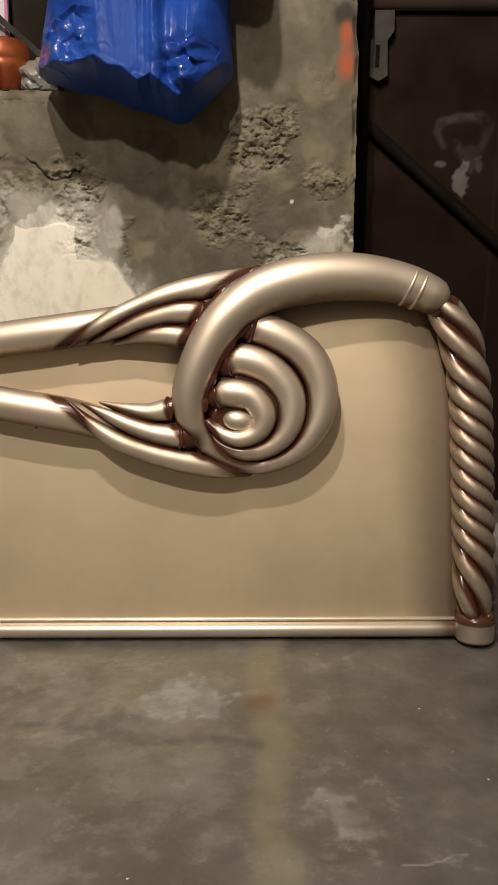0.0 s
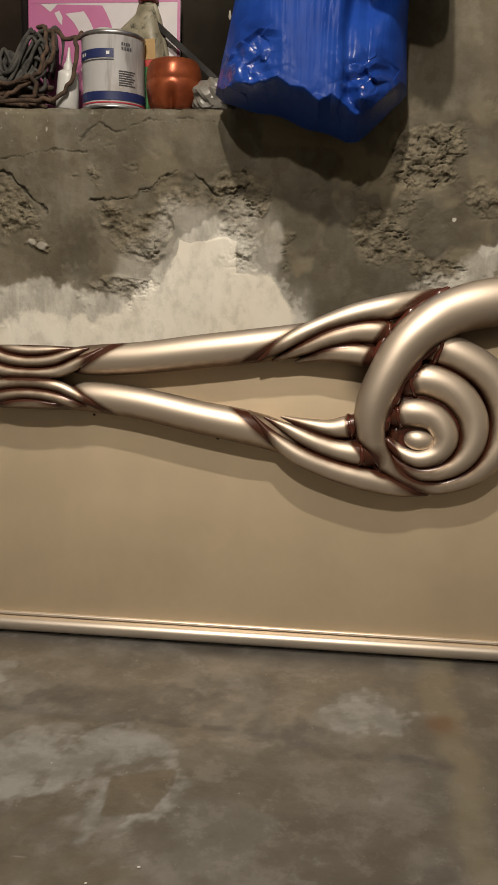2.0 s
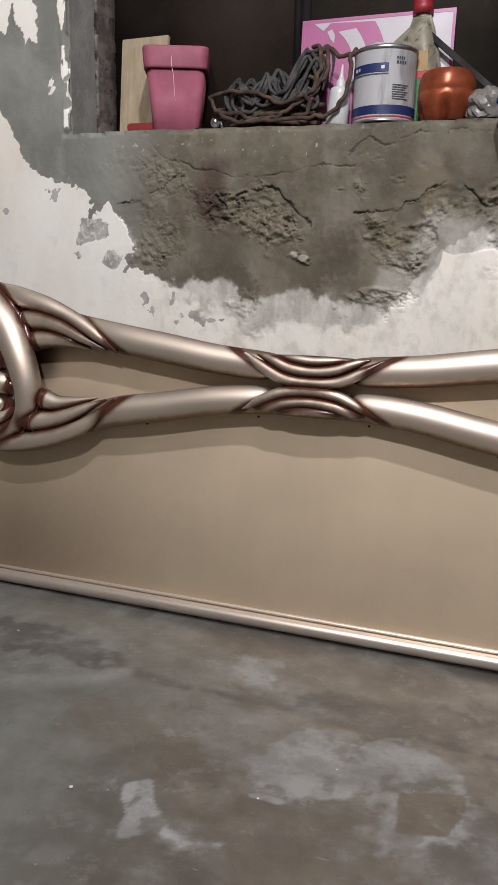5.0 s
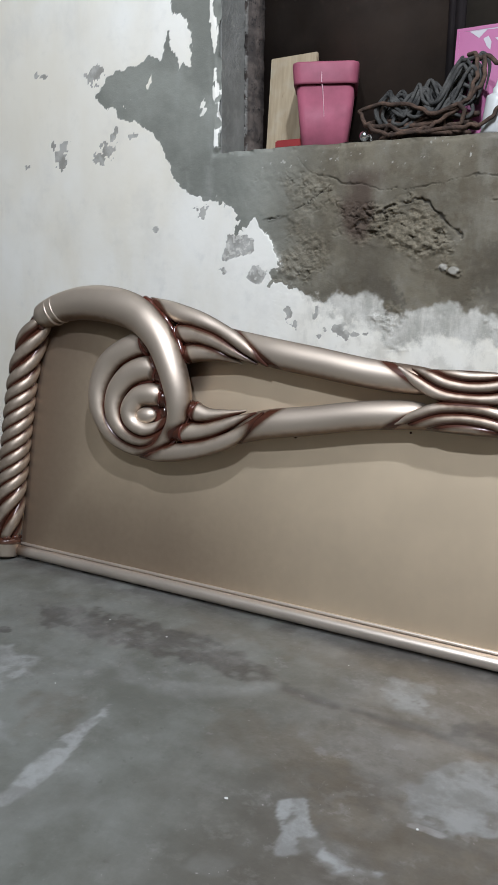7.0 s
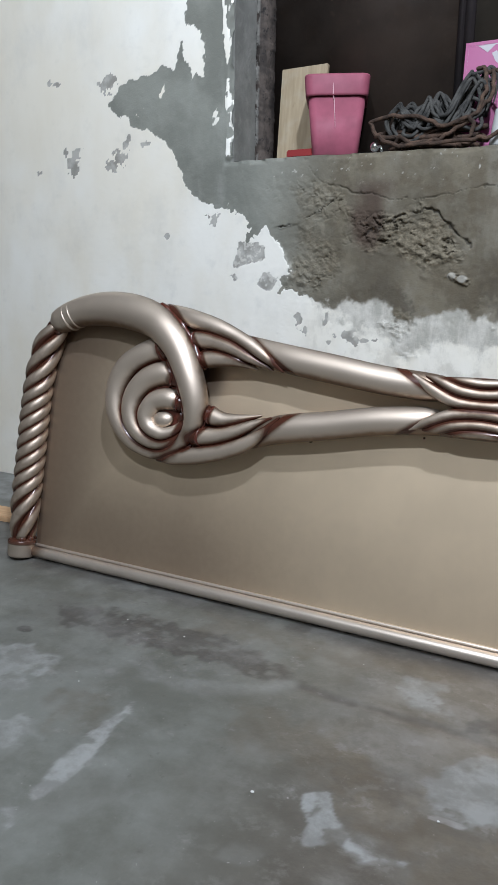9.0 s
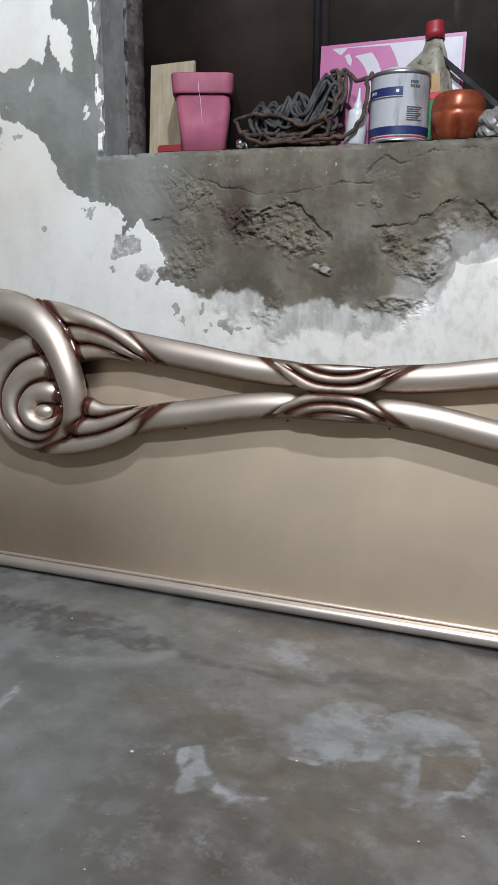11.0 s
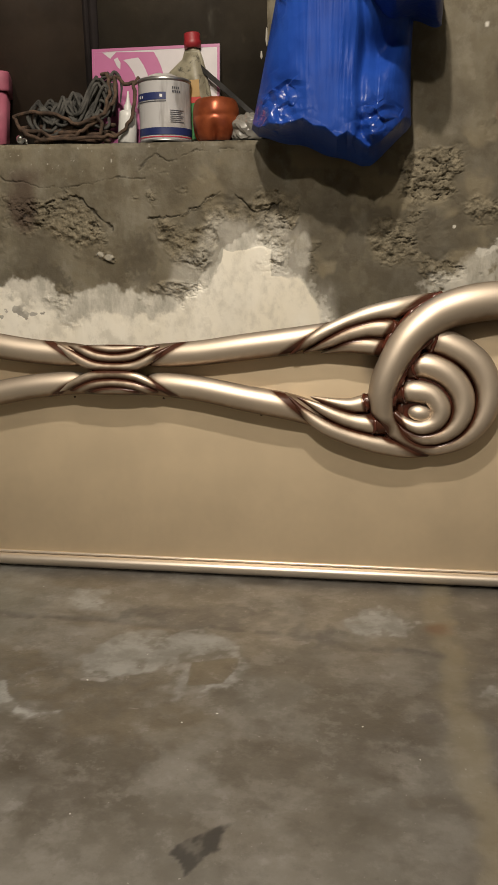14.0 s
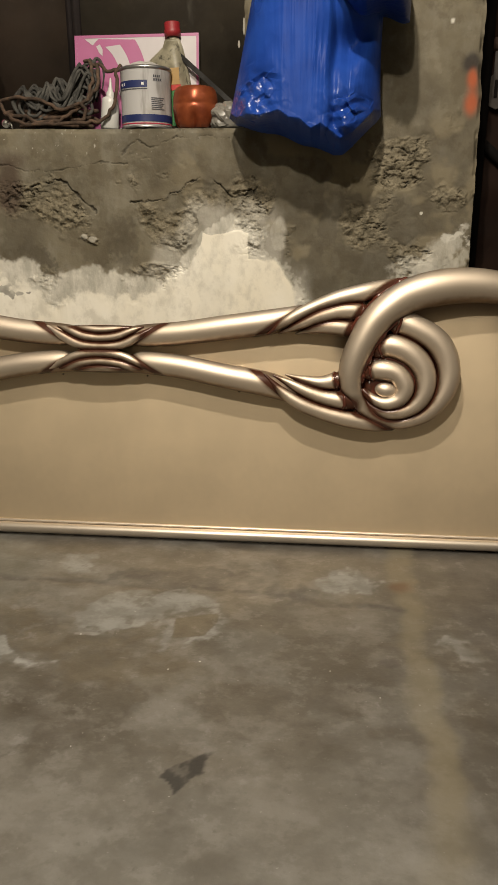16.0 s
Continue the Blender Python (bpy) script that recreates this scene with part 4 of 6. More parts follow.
def build_door():
    d = empty("door_1", pose(0, 0, 0), "dark brown metal door with a diagonal brace and scuffed paint", "door", kind="structure")
    xs = np.concatenate([np.arange(DOOR_L - 0.012, 0.62, 0.008), np.arange(0.62, 0.76, 0.0025), np.arange(0.76, 1.6, 0.008)])
    zs = np.concatenate([np.arange(0.012, 0.67, 0.008), np.arange(0.67, 0.87, 0.0025), np.arange(0.87, 2.05, 0.008)])

    def place(x, z):
        e = fbm(x, z, 30.0, 4, 3) - 0.5
        # a worn cup-shaped outline with a drip under it
        cup = near_line(x, z, [(0.646, 0.79), (0.632, 0.815), (0.637, 0.836), (0.675, 0.846), (0.721, 0.848), (0.741, 0.832), (0.733, 0.80), (0.716, 0.765), (0.706, 0.74)])
        ring = (1 - ramp(cup + e * 0.012, 0.002, 0.014)) * (0.45 + 0.55 * ramp(z, 0.80, 0.85))
        ring = np.maximum(ring, 0.35 * ramp(blob(x, z, 0.705, 0.775, 0.028, 0.03) + e * 1.4, 0.45, 0.9))
        drip = within(x + e * 0.05, z + e * 0.03, [(0.685, 0.745), (0.674, 0.72), (0.671, 0.702), (0.69, 0.696), (0.704, 0.690), (0.708, 0.72), (0.714, 0.762), (0.70, 0.768)])
        drip = np.maximum(drip, 0.6 * ramp(blob(x, z, 0.726, 0.752, 0.012, 0.022) + e * 0.8, 0.45, 0.8))
        drip = np.maximum(drip, 0.7 * ramp(blob(x, z, 0.643, 0.753, 0.014, 0.008) + e * 0.8, 0.45, 0.8))
        drip = np.maximum(drip, ramp(blob(x, z, 0.86, 0.66, 0.03, 0.03) + e * 1.2, 0.45, 0.8))
        return np.stack([x, SHUT + 0.004 * (fbm(x, z, 3.0, 2, 9) - 0.5), z], -1), dict(scuff=np.clip(0.15 * ring * (0.8 + 2 * e) + 0.36 * drip * (0.7 + 1.2 * e), 0, 0.6))

    me = grid_mesh(xs, zs, lambda x, z: True, place)
    me.name = "door_leaf"
    me.materials.append(DOOR)
    new("door_leaf", me).parent = d
    dark = dark_sheet("door_frame_paint", (0.0032, 0.0024, 0.0022), (), 0.0)
    part("door_frame", box(bmesh.new(), (DOOR_L - 0.012, SHUT - 0.03, 0), (DOOR_L + 0.035, SHUT - 0.001, 2.05), 0.003), dark, d)
    bm = box(bmesh.new(), (-0.24, -0.008, -0.012), (0.72, 0.004, 0.012), 0.002)
    bmesh.ops.transform(bm, matrix=pose(0.645, SHUT - 0.012, 0.694, 0, 39.4, 0), verts=bm.verts)
    part("brace", bm, dark, d)
    part("door_rail", box(bmesh.new(), (DOOR_L + 0.035, SHUT - 0.016, 1.045), (1.6, SHUT - 0.001, 1.075), 0.003), DOOR_RAIL, d)
    bm = bmesh.new()
    prism(bm, [(-0.014, 0.0), (0.012, 0.0), (0.027, 0.020), (0.026, 0.058), (-0.014, 0.058), (-0.014, 0.016)], 0.005)
    slot = part("latch_plate", bm, LATCH, d, "worn grey steel hasp", smooth=False)
    bm2 = bmesh.new()
    prism(bm2, [(-0.023, -0.064), (-0.002, -0.074), (0.017, -0.064), (0.014, 0.002), (0.004, 0.006), (-0.016, 0.006), (-0.023, 0.0)], 0.004)
    part("hasp_tongue", bm2, LATCH, slot, smooth=False)
    part("hasp_slot", box(bmesh.new(), (-0.010, -0.0045, -0.047), (-0.002, 0.0, -0.006), 0.001), dark, slot, smooth=False)
    slot.matrix_local = pose(0.502, SHUT - 0.018, 0.985)


DOOR_RAIL = dark_sheet("door_rail_paint", (0.024, 0.015, 0.012), (), 0.0)
LATCH = plain("worn_steel", (0.036, 0.030, 0.027), 0.75, 0.2, 0.35, 50.0, 0.3)
build_door()

# ---------------------------------------------------------------- the bed footboard
# local frame: x along the board, -y out towards the room, z up the board; the panel's face is y = 0
LEAN_BACK = 9.5


STRANDS = {}


def strand_rows(ctrl, out, lift=0.010, steps=7):
    outs = [w + lift for w in (out if isinstance(out, (list, tuple)) else [out] * len(ctrl))]
    return spline([(u, -w, v + 0.2 * lift, r) for (u, v, r), w in zip(ctrl, outs)], steps)


def ornament(name, ctrl, out, parent, side=1, glaze=0.0, ends=(0.0, 0.0), sides=16, steps=7, flat=1.0, label="", material=None, seams=False, lift=0.010, tone=0.43, key=None, reach=1.45):
    """A carved round strand: rows of (along, up, radius), standing `out` before the panel (a number or one a row)."""
    rows = strand_rows(ctrl, out, lift, steps)
    bm = sweep(bmesh.new(), rows[:, :3] * (side, 1, 1), rows[:, 3], sides, flat=flat)
    ob = part(name, bm, material or GOLD, parent, label)
    me = ob.data
    at = np.array([v.co for v in me.vertices]) * (side, 1, 1)
    nrm = np.array([v.normal for v in me.vertices])
    # faces turned away from the front are browned, shade put into the glaze mask
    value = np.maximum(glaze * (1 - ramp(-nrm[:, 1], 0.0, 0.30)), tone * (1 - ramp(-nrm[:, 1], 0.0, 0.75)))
    for end, r, amount in zip((rows[0, :3], rows[-1, :3]), (rows[0, 3], rows[-1, 3]), ends):
        value = np.maximum(value, amount * (1 - ramp(np.linalg.norm(at - end, axis=1), 0.95 * r, reach * r)))
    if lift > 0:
        # undersides get shade painted on as more of the brown
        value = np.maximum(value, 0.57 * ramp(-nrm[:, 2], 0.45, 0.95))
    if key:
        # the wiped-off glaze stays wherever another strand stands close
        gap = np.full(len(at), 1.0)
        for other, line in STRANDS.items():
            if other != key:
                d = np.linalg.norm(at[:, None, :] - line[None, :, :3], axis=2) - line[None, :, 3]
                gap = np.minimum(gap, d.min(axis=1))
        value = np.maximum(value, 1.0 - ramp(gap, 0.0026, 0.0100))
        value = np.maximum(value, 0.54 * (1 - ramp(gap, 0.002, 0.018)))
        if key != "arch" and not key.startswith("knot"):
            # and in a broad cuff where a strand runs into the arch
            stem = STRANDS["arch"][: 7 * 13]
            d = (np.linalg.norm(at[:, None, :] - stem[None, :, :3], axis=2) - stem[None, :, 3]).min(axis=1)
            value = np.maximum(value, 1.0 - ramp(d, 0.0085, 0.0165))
    if seams:
        # glaze is left beyond the slanting cuts at both ends of an arm
        u, v = np.abs(at[:, 0]), at[:, 2]
        upper = np.mean(v) > 0.4
        inner = np.where(upper, 0.092 + (v - 0.428) * 1.6, 0.091 - (v - 0.372) * 1.6)
        outer = np.where(upper, 0.356 + (v - 0.457) * 1.5, 0.350 - (v - 0.332) * 1.15)
        d = np.where(u < 0.2, inner - u, u - outer)
        value = np.maximum(value, np.maximum(0.48 * ramp(d, -0.020, -0.004), 1 - ramp(np.abs(d - 0.004), 0.0065, 0.015)))
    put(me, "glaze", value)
    return ob


def glaze_collar(rows, at_end, parent, side):
    """A bumpy ring of glossy glaze round a strand where it runs into the arch."""
    stem = STRANDS["arch"][: 7 * 13]
    order = range(len(rows) - 2, 1, -1) if at_end else range(1, len(rows) - 1)
    i = next((q for q in order if np.min(np.linalg.norm(stem[:, :3] - rows[q, :3], axis=1) - stem[:, 3]) > 0.0075), 2)
    mid, r = Vector(rows[i, :3]), rows[i, 3] * 0.95
    way = Vector(rows[i + 1, :3] - rows[i - 1, :3]).normalized()
    front = Vector((0, -1, 0))
    front = (front - way * front.dot(way)).normalized()
    across = way.cross(front)
    ring, radii = [], []
    for k in range(30):
        a = 2 * math.pi * k / 30
        wave = math.sin(3 * a + 40 * rows[i, 0]) + 0.6 * math.sin(7 * a + 11)
        p = mid + (front * math.cos(a) + across * math.sin(a)) * r + way * (0.0012 * wave)
        ring.append(Vector((p.x * side, p.y, p.z)))
        radii.append(r * (0.175 + 0.040 * wave))
    return part("glaze_collar", sweep(bmesh.new(), ring, radii, 10, closed=True), CAULK, parent, "glossy red-brown glaze in the joint")


def bead(name, u, v, out, r, parent, stretch=(1, 1, 1)):
    bm = bmesh.new()
    bmesh.ops.create_uvsphere(bm, u_segments=14, v_segments=9, radius=r)
    for p in bm.verts:
        k = 1 + 0.22 * noise.noise(p.co * (1.2 / r) + Vector((u * 31, v * 17, 0)))
        p.co = Vector((u + p.co.x * stretch[0] * k, -out + p.co.y * stretch[1], v + p.co.z * stretch[2] * k))
    return part(name, bm, GLAZE, parent, "glossy dark red-brown glaze")


ARCH = [(0.853, 0.507, 0.027), (0.83, 0.517, 0.0285), (0.80, 0.526, 0.030), (0.755, 0.532, 0.0328), (0.707, 0.532, 0.0345), (0.658, 0.525, 0.0345), (0.618, 0.513, 0.033),
        (0.584, 0.494, 0.031), (0.549, 0.461, 0.0292), (0.525, 0.42, 0.0268), (0.509, 0.378, 0.025), (0.506, 0.345, 0.0222), (0.5155, 0.316, 0.0172), (0.534, 0.291, 0.0142), (0.560, 0.2705, 0.0128), (0.590, 0.2625, 0.0122)]
ARCH_OUT = [0.018, 0.018, 0.018, 0.02, 0.022, 0.026, 0.03, 0.036, 0.04, 0.042, 0.04, 0.036, 0.031, 0.027, 0.024, 0.022]
# the arch runs on under the spiral as its outermost coil
ARCH += [(0.619, 0.264, 0.0128), (0.66, 0.284, 0.0165), (0.691, 0.327, 0.0215), (0.696, 0.376, 0.0232), (0.674, 0.421, 0.0255), (0.626, 0.451, 0.0262), (0.580, 0.466, 0.0235)]
ARCH_OUT += [0.021, 0.022, 0.023, 0.024, 0.023, 0.021, 0.018]
RINGS = [
    ([(0.559, 0.408, 0.020), (0.585, 0.4145, 0.0240), (0.623, 0.399, 0.0242), (0.650, 0.364, 0.0222), (0.650, 0.323, 0.0200), (0.627, 0.2935, 0.0160), (0.587, 0.281, 0.0130), (0.556, 0.289, 0.0108), (0.535, 0.307, 0.0075)], 0.026),
    ([(0.543, 0.362, 0.017), (0.566, 0.3675, 0.0210), (0.597, 0.360, 0.0200), (0.613, 0.335, 0.0190), (0.604, 0.312, 0.0160), (0.578, 0.3015, 0.0138), (0.553, 0.309, 0.0100), (0.533, 0.325, 0.007)], 0.031),
]
LEAVES = [
    ([(0.340, 0.434, 0.002), (0.371, 0.456, 0.009), (0.40, 0.473, 0.0122), (0.44, 0.491, 0.0142), (0.481, 0.5055, 0.0165), (0.527, 0.5165, 0.0182), (0.56, 0.526, 0.0160), (0.598, 0.5385, 0.009)], [0.030, 0.035, 0.033, 0.030, 0.030, 0.027, 0.02, 0.014]),
    ([(0.362, 0.436, 0.002), (0.403, 0.453, 0.0088), (0.44, 0.469, 0.0142), (0.48, 0.480, 0.0172), (0.508, 0.482, 0.0185), (0.526, 0.479, 0.0180)], [0.026, 0.031, 0.030, 0.028, 0.027, 0.024]),
    ([(0.396, 0.436, 0.002), (0.436, 0.448, 0.0115), (0.472, 0.4505, 0.0165), (0.494, 0.4478, 0.0172), (0.514, 0.444, 0.0165)], [0.018, 0.024, 0.024, 0.023, 0.02]),
    ([(0.337, 0.354, 0.002), (0.369, 0.323, 0.009), (0.405, 0.299, 0.0138), (0.446, 0.283, 0.0155), (0.487, 0.272, 0.0170), (0.52, 0.2645, 0.0165), (0.555, 0.2565, 0.0125), (0.592, 0.252, 0.006)], [0.036, 0.035, 0.033, 0.030, 0.028, 0.026, 0.024, 0.018]),
    ([(0.354, 0.352, 0.002), (0.39, 0.336, 0.009), (0.422, 0.321, 0.0138), (0.455, 0.3095, 0.0165), (0.490, 0.304, 0.0182), (0.512, 0.304, 0.0178)], [0.030, 0.031, 0.030, 0.028, 0.027, 0.024]),
    ([(0.378, 0.354, 0.002), (0.414, 0.3445, 0.009), (0.448, 0.339, 0.0140), (0.474, 0.343, 0.0168), (0.494, 0.349, 0.0165)], [0.022, 0.025, 0.025, 0.024, 0.022]),
]
KNOT = [
    [(0.110, 0.4445, 0.0025), (0.08, 0.426, 0.008), (0.041, 0.408, 0.0092), (0.0, 0.4045, 0.0092)],
    [(0.088, 0.4445, 0.002), (0.063, 0.436, 0.0075), (0.035, 0.4255, 0.009), (0.0, 0.4215, 0.009)],
    [(0.060, 0.4430, 0.002), (0.03, 0.4395, 0.0062), (0.0, 0.4375, 0.0072)],
    [(0.108, 0.3585, 0.0025), (0.078, 0.372, 0.008), (0.041, 0.387, 0.0092), (0.0, 0.391, 0.0092)],
    [(0.086, 0.3595, 0.002), (0.064, 0.3635, 0.0075), (0.036, 0.371, 0.009), (0.0, 0.3745, 0.009)],
    [(0.058, 0.3595, 0.002), (0.03, 0.3600, 0.0058), (0.0, 0.3610, 0.0070)],
]
ARM_UP = [(0.035, 0.427, 0.012), (0.066, 0.4275, 0.0200), (0.095, 0.4283, 0.0230), (0.168, 0.434, 0.0238), (0.252, 0.4455, 0.025), (0.322, 0.455, 0.0252), (0.366, 0.4625, 0.0242), (0.405, 0.473, 0.0200), (0.44, 0.486, 0.013)]
ARM_LOW = [(0.035, 0.371, 0.012), (0.066, 0.3715, 0.0200), (0.095, 0.3725, 0.0230), (0.168, 0.365, 0.0238), (0.253, 0.349, 0.0247), (0.324, 0.337, 0.0255), (0.366, 0.3265, 0.0242), (0.405, 0.311, 0.0200), (0.44, 0.297, 0.013)]
TOP = [(0.0, 0.425), (0.17, 0.434), (0.33, 0.456), (0.44, 0.485), (0.53, 0.512), (0.62, 0.518), (0.7, 0.535), (0.78, 0.532), (0.84, 0.512), (0.872, 0.485), (0.893, 0.44), (0.904, 0.38), (0.906, 0.2), (0.908, 0.012)]
POST = [(0.9265, 0.040), (0.925, 0.12), (0.920, 0.245), (0.915, 0.352), (0.907, 0.41), (0.893, 0.457), (0.872, 0.492)]


def build_footboard():
    board = empty("bed_footboard", pose(-0.358, 1.146, 0.0, -LEAN_BACK, 0, 0.4), "carved champagne gold bed footboard with spirals and rope posts", "footboard")
    # the flat panel: brown spray by the posts, painted shade towards the other edges
    bm = bmesh.new()
    us = np.concatenate([np.linspace(0, 0.62, 90)[:-1], np.linspace(0.62, 0.907, 90)])
    us = np.concatenate([-us[:0:-1], us])
    rim = np.array(TOP)
    tops = np.interp(np.abs(us), rim[:, 0], rim[:, 1])
    front = [[bm.verts.new((u, 0.0, 0.012 + (top - 0.012) * k / 60)) for k in range(61)] for u, top in zip(us, tops)]
    back = [[bm.verts.new((u, 0.018, v)) for v in (0.012, top)] for u, top in zip(us, tops)]
    for i in range(len(us) - 1):
        for k in range(60):
            bm.faces.new((front[i][k], front[i + 1][k], front[i + 1][k + 1], front[i][k + 1]))
        bm.faces.new((back[i][0], back[i][1], back[i + 1][1], back[i + 1][0]))
        bm.faces.new((front[i][-1], front[i + 1][-1], back[i + 1][1], back[i][1]))
        bm.faces.new((front[i][0], back[i][0], back[i + 1][0], front[i + 1][0]))
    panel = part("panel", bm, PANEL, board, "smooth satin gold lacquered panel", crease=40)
    at = np.array([v.co for v in panel.data.vertices])
    u, v = np.abs(at[:, 0]), at[:, 2]
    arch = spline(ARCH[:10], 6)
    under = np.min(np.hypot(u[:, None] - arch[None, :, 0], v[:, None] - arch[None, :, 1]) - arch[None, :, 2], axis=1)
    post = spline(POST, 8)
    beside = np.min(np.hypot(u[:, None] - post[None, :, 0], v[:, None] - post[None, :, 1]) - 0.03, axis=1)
    # shade low down and far left is put into the glaze colour
    spray_shade = np.maximum(np.maximum(0.58 * (1 - ramp(beside, -0.006, 0.024)), 0.46 * (1 - ramp(beside, -0.01, np.where(at[:, 0] < 0, 0.34, 0.13)))), 0.50 * (1 - ramp(under, -0.005, 0.05)))
    put(panel.data, "glaze", np.maximum(spray_shade, (0.17 + 0.23 * ramp(-at[:, 0], 0.15, 0.55)) * (1 - ramp(v, 0.05, 0.40))))
    # bottom rail: a half-round with a fine bead over it
    rail = ornament("bottom_rail", [(-0.905, 0.0140, 0.0112), (0.0, 0.0140, 0.0112), (0.905, 0.0140, 0.0112)], 0.010, board, lift=0.0, tone=0.0, ends=(0.8, 0.8), steps=20, sides=24, material=RAIL)
    ornament("bead", [(-0.904, 0.0268, 0.0034), (0.0, 0.0268, 0.0034), (0.904, 0.0268, 0.0034)], 0.0012, rail, lift=0.0, tone=0.0, sides=14, steps=20, material=RAIL)
    # the knot where the four arms meet
    ornament("knot_ground", [(-0.1, 0.43, 0.016), (0.0, 0.427, 0.0215), (0.1, 0.43, 0.016)], 0.010, board, glaze=1.0, ends=(1, 1), material=GLAZE)
    ornament("knot_ground", [(-0.1, 0.368, 0.016), (0.0, 0.371, 0.0205), (0.1, 0.368, 0.016)], 0.010, board, glaze=1.0, ends=(1, 1), material=GLAZE)
    knots = []
    for k, rows in enumerate(KNOT):
        whole = rows + [(-u, v, r * 1.12) for u, v, r in reversed(rows[:-1])]
        n = len(whole)
        outs = [0.031 + 0.005 * math.sin(math.pi * (j + 0.3) / (n - 0.4)) ** 0.8 for j in range(n)]
        knots.append((whole, outs))
        STRANDS["knot %d" % k] = strand_rows(whole, outs)
    arm_outs = [0.005, 0.011, 0.015, 0.018, 0.018, 0.017, 0.012, 0.008, 0.004]
    coils = []
    for rows, out in RINGS:
        n = len(rows)
        coils.append((rows, [out * (0.92 + 0.25 * math.sin(math.pi * k / (n - 1))) for k in range(n)]))
    for k, rows in enumerate((ARM_UP, ARM_LOW)):
        STRANDS["arm %d" % k] = strand_rows(rows, arm_outs)
    for kind, strands in (("coil", coils), ("leaf", LEAVES)):
        for k, (rows, outs) in enumerate(strands):
            STRANDS["%s %d" % (kind, k)] = strand_rows(rows, outs)
    STRANDS["arch"] = strand_rows(ARCH, ARCH_OUT)
    for k, (whole, outs) in enumerate(knots):
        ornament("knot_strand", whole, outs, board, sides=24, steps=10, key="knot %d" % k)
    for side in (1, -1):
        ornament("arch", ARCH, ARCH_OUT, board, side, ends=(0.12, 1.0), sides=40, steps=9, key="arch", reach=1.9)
        for k, u in enumerate((0.820, 0.8345)):
            bm = bmesh.new()
            ring = [(math.cos(a), math.sin(a)) for a in np.linspace(0, 2 * math.pi, 28, endpoint=False)]
            way = Vector((side * 0.9, 0, -0.42)).normalized()
            across = Vector((0, 1, 0)).cross(way)
            mid = Vector((side * u, -0.028, 0.5215 - 0.006 * k))
            sweep(bm, [mid + across * (0.0270 - 0.0005 * k) * c + Vector((0, -1, 0)) * (0.0270 - 0.0005 * k) * s for c, s in ring], [0.0032] * 28, 10, closed=True)
            collar = part("collar_ring", bm, GOLD, board)
            put(collar.data, "glaze", np.zeros(len(collar.data.vertices)))
        # spiral
        bm = bmesh.new()
        lathe(bm, [(0, 0.0), (0.10, 0.0), (0.105, 0.014), (0.096, 0.029), (0.086, 0.036), (0.074, 0.039), (0.062, 0.041), (0.050, 0.043), (0.038, 0.044), (0.026, 0.045), (0.013, 0.046), (0, 0.046)], 90)
        for v in bm.verts:
            v.co = Vector((side * (0.597 + v.co.x * 0.80), -v.co.z - 0.0028 * noise.noise(v.co * 130) * (v.co.z > 0.02), 0.357 + v.co.y * 0.93))
        part("spiral_ground", bm, CAULK, board, "red-brown glaze between the coils")
        for k, (rows, outs) in enumerate(coils):
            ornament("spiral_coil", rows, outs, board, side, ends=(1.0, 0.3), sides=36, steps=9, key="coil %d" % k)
            glaze_collar(STRANDS["coil %d" % k], False, board, side)
        glaze_collar(STRANDS["arch"], True, board, side)
        bm = bmesh.new()
        bmesh.ops.create_uvsphere(bm, u_segments=20, v_segments=12, radius=1.0)
        for v in bm.verts:
            c, s = math.cos(0.15), math.sin(0.15)
            x, z = v.co.x * 0.0232, v.co.z * 0.0155
            v.co = Vector((side * (0.577 + x * c + z * s), -0.044 + v.co.y * 0.014, 0.330 - x * s + z * c))
        button = part("spiral_button", bm, GOLD, board)
        put(button.data, "glaze", [0.9 * (1 - min(1, max(0, (-v.normal.y) / 0.5))) for v in button.data.vertices])
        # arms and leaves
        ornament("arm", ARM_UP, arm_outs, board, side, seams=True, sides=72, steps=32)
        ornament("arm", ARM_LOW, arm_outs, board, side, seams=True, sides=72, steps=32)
        ornament("leaf_ground", [(0.35, 0.450, 0.014), (0.42, 0.463, 0.022), (0.50, 0.478, 0.036)], 0.012, board, side, material=GLAZE, flat=0.6)
        ornament("leaf_ground", [(0.35, 0.335, 0.014), (0.42, 0.317, 0.022), (0.49, 0.302, 0.034)], 0.012, board, side, material=GLAZE, flat=0.6)
        for k, (rows, outs) in enumerate(LEAVES):
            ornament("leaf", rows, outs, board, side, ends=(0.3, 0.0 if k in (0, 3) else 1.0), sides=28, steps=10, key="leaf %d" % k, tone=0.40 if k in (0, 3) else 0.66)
            if k not in (0, 3):
                glaze_collar(STRANDS["leaf %d" % k], True, board, side)
        for u, v, out, r in ((0.505, 0.327, 0.030, 0.008), (0.578, 0.484, 0.024, 0.010), (0.556, 0.43, 0.03, 0.010), (0.540, 0.385, 0.036, 0.009)):
            bead("glaze_fill", side * u, v, out, r, board)
        bead("glaze_fill", side * 0.545, 0.338, 0.034, 0.014, board, (0.75, 0.6, 1.1))
        # glossy glaze run into the joints along the arch
        line = strand_rows(ARCH, ARCH_OUT, steps=12)
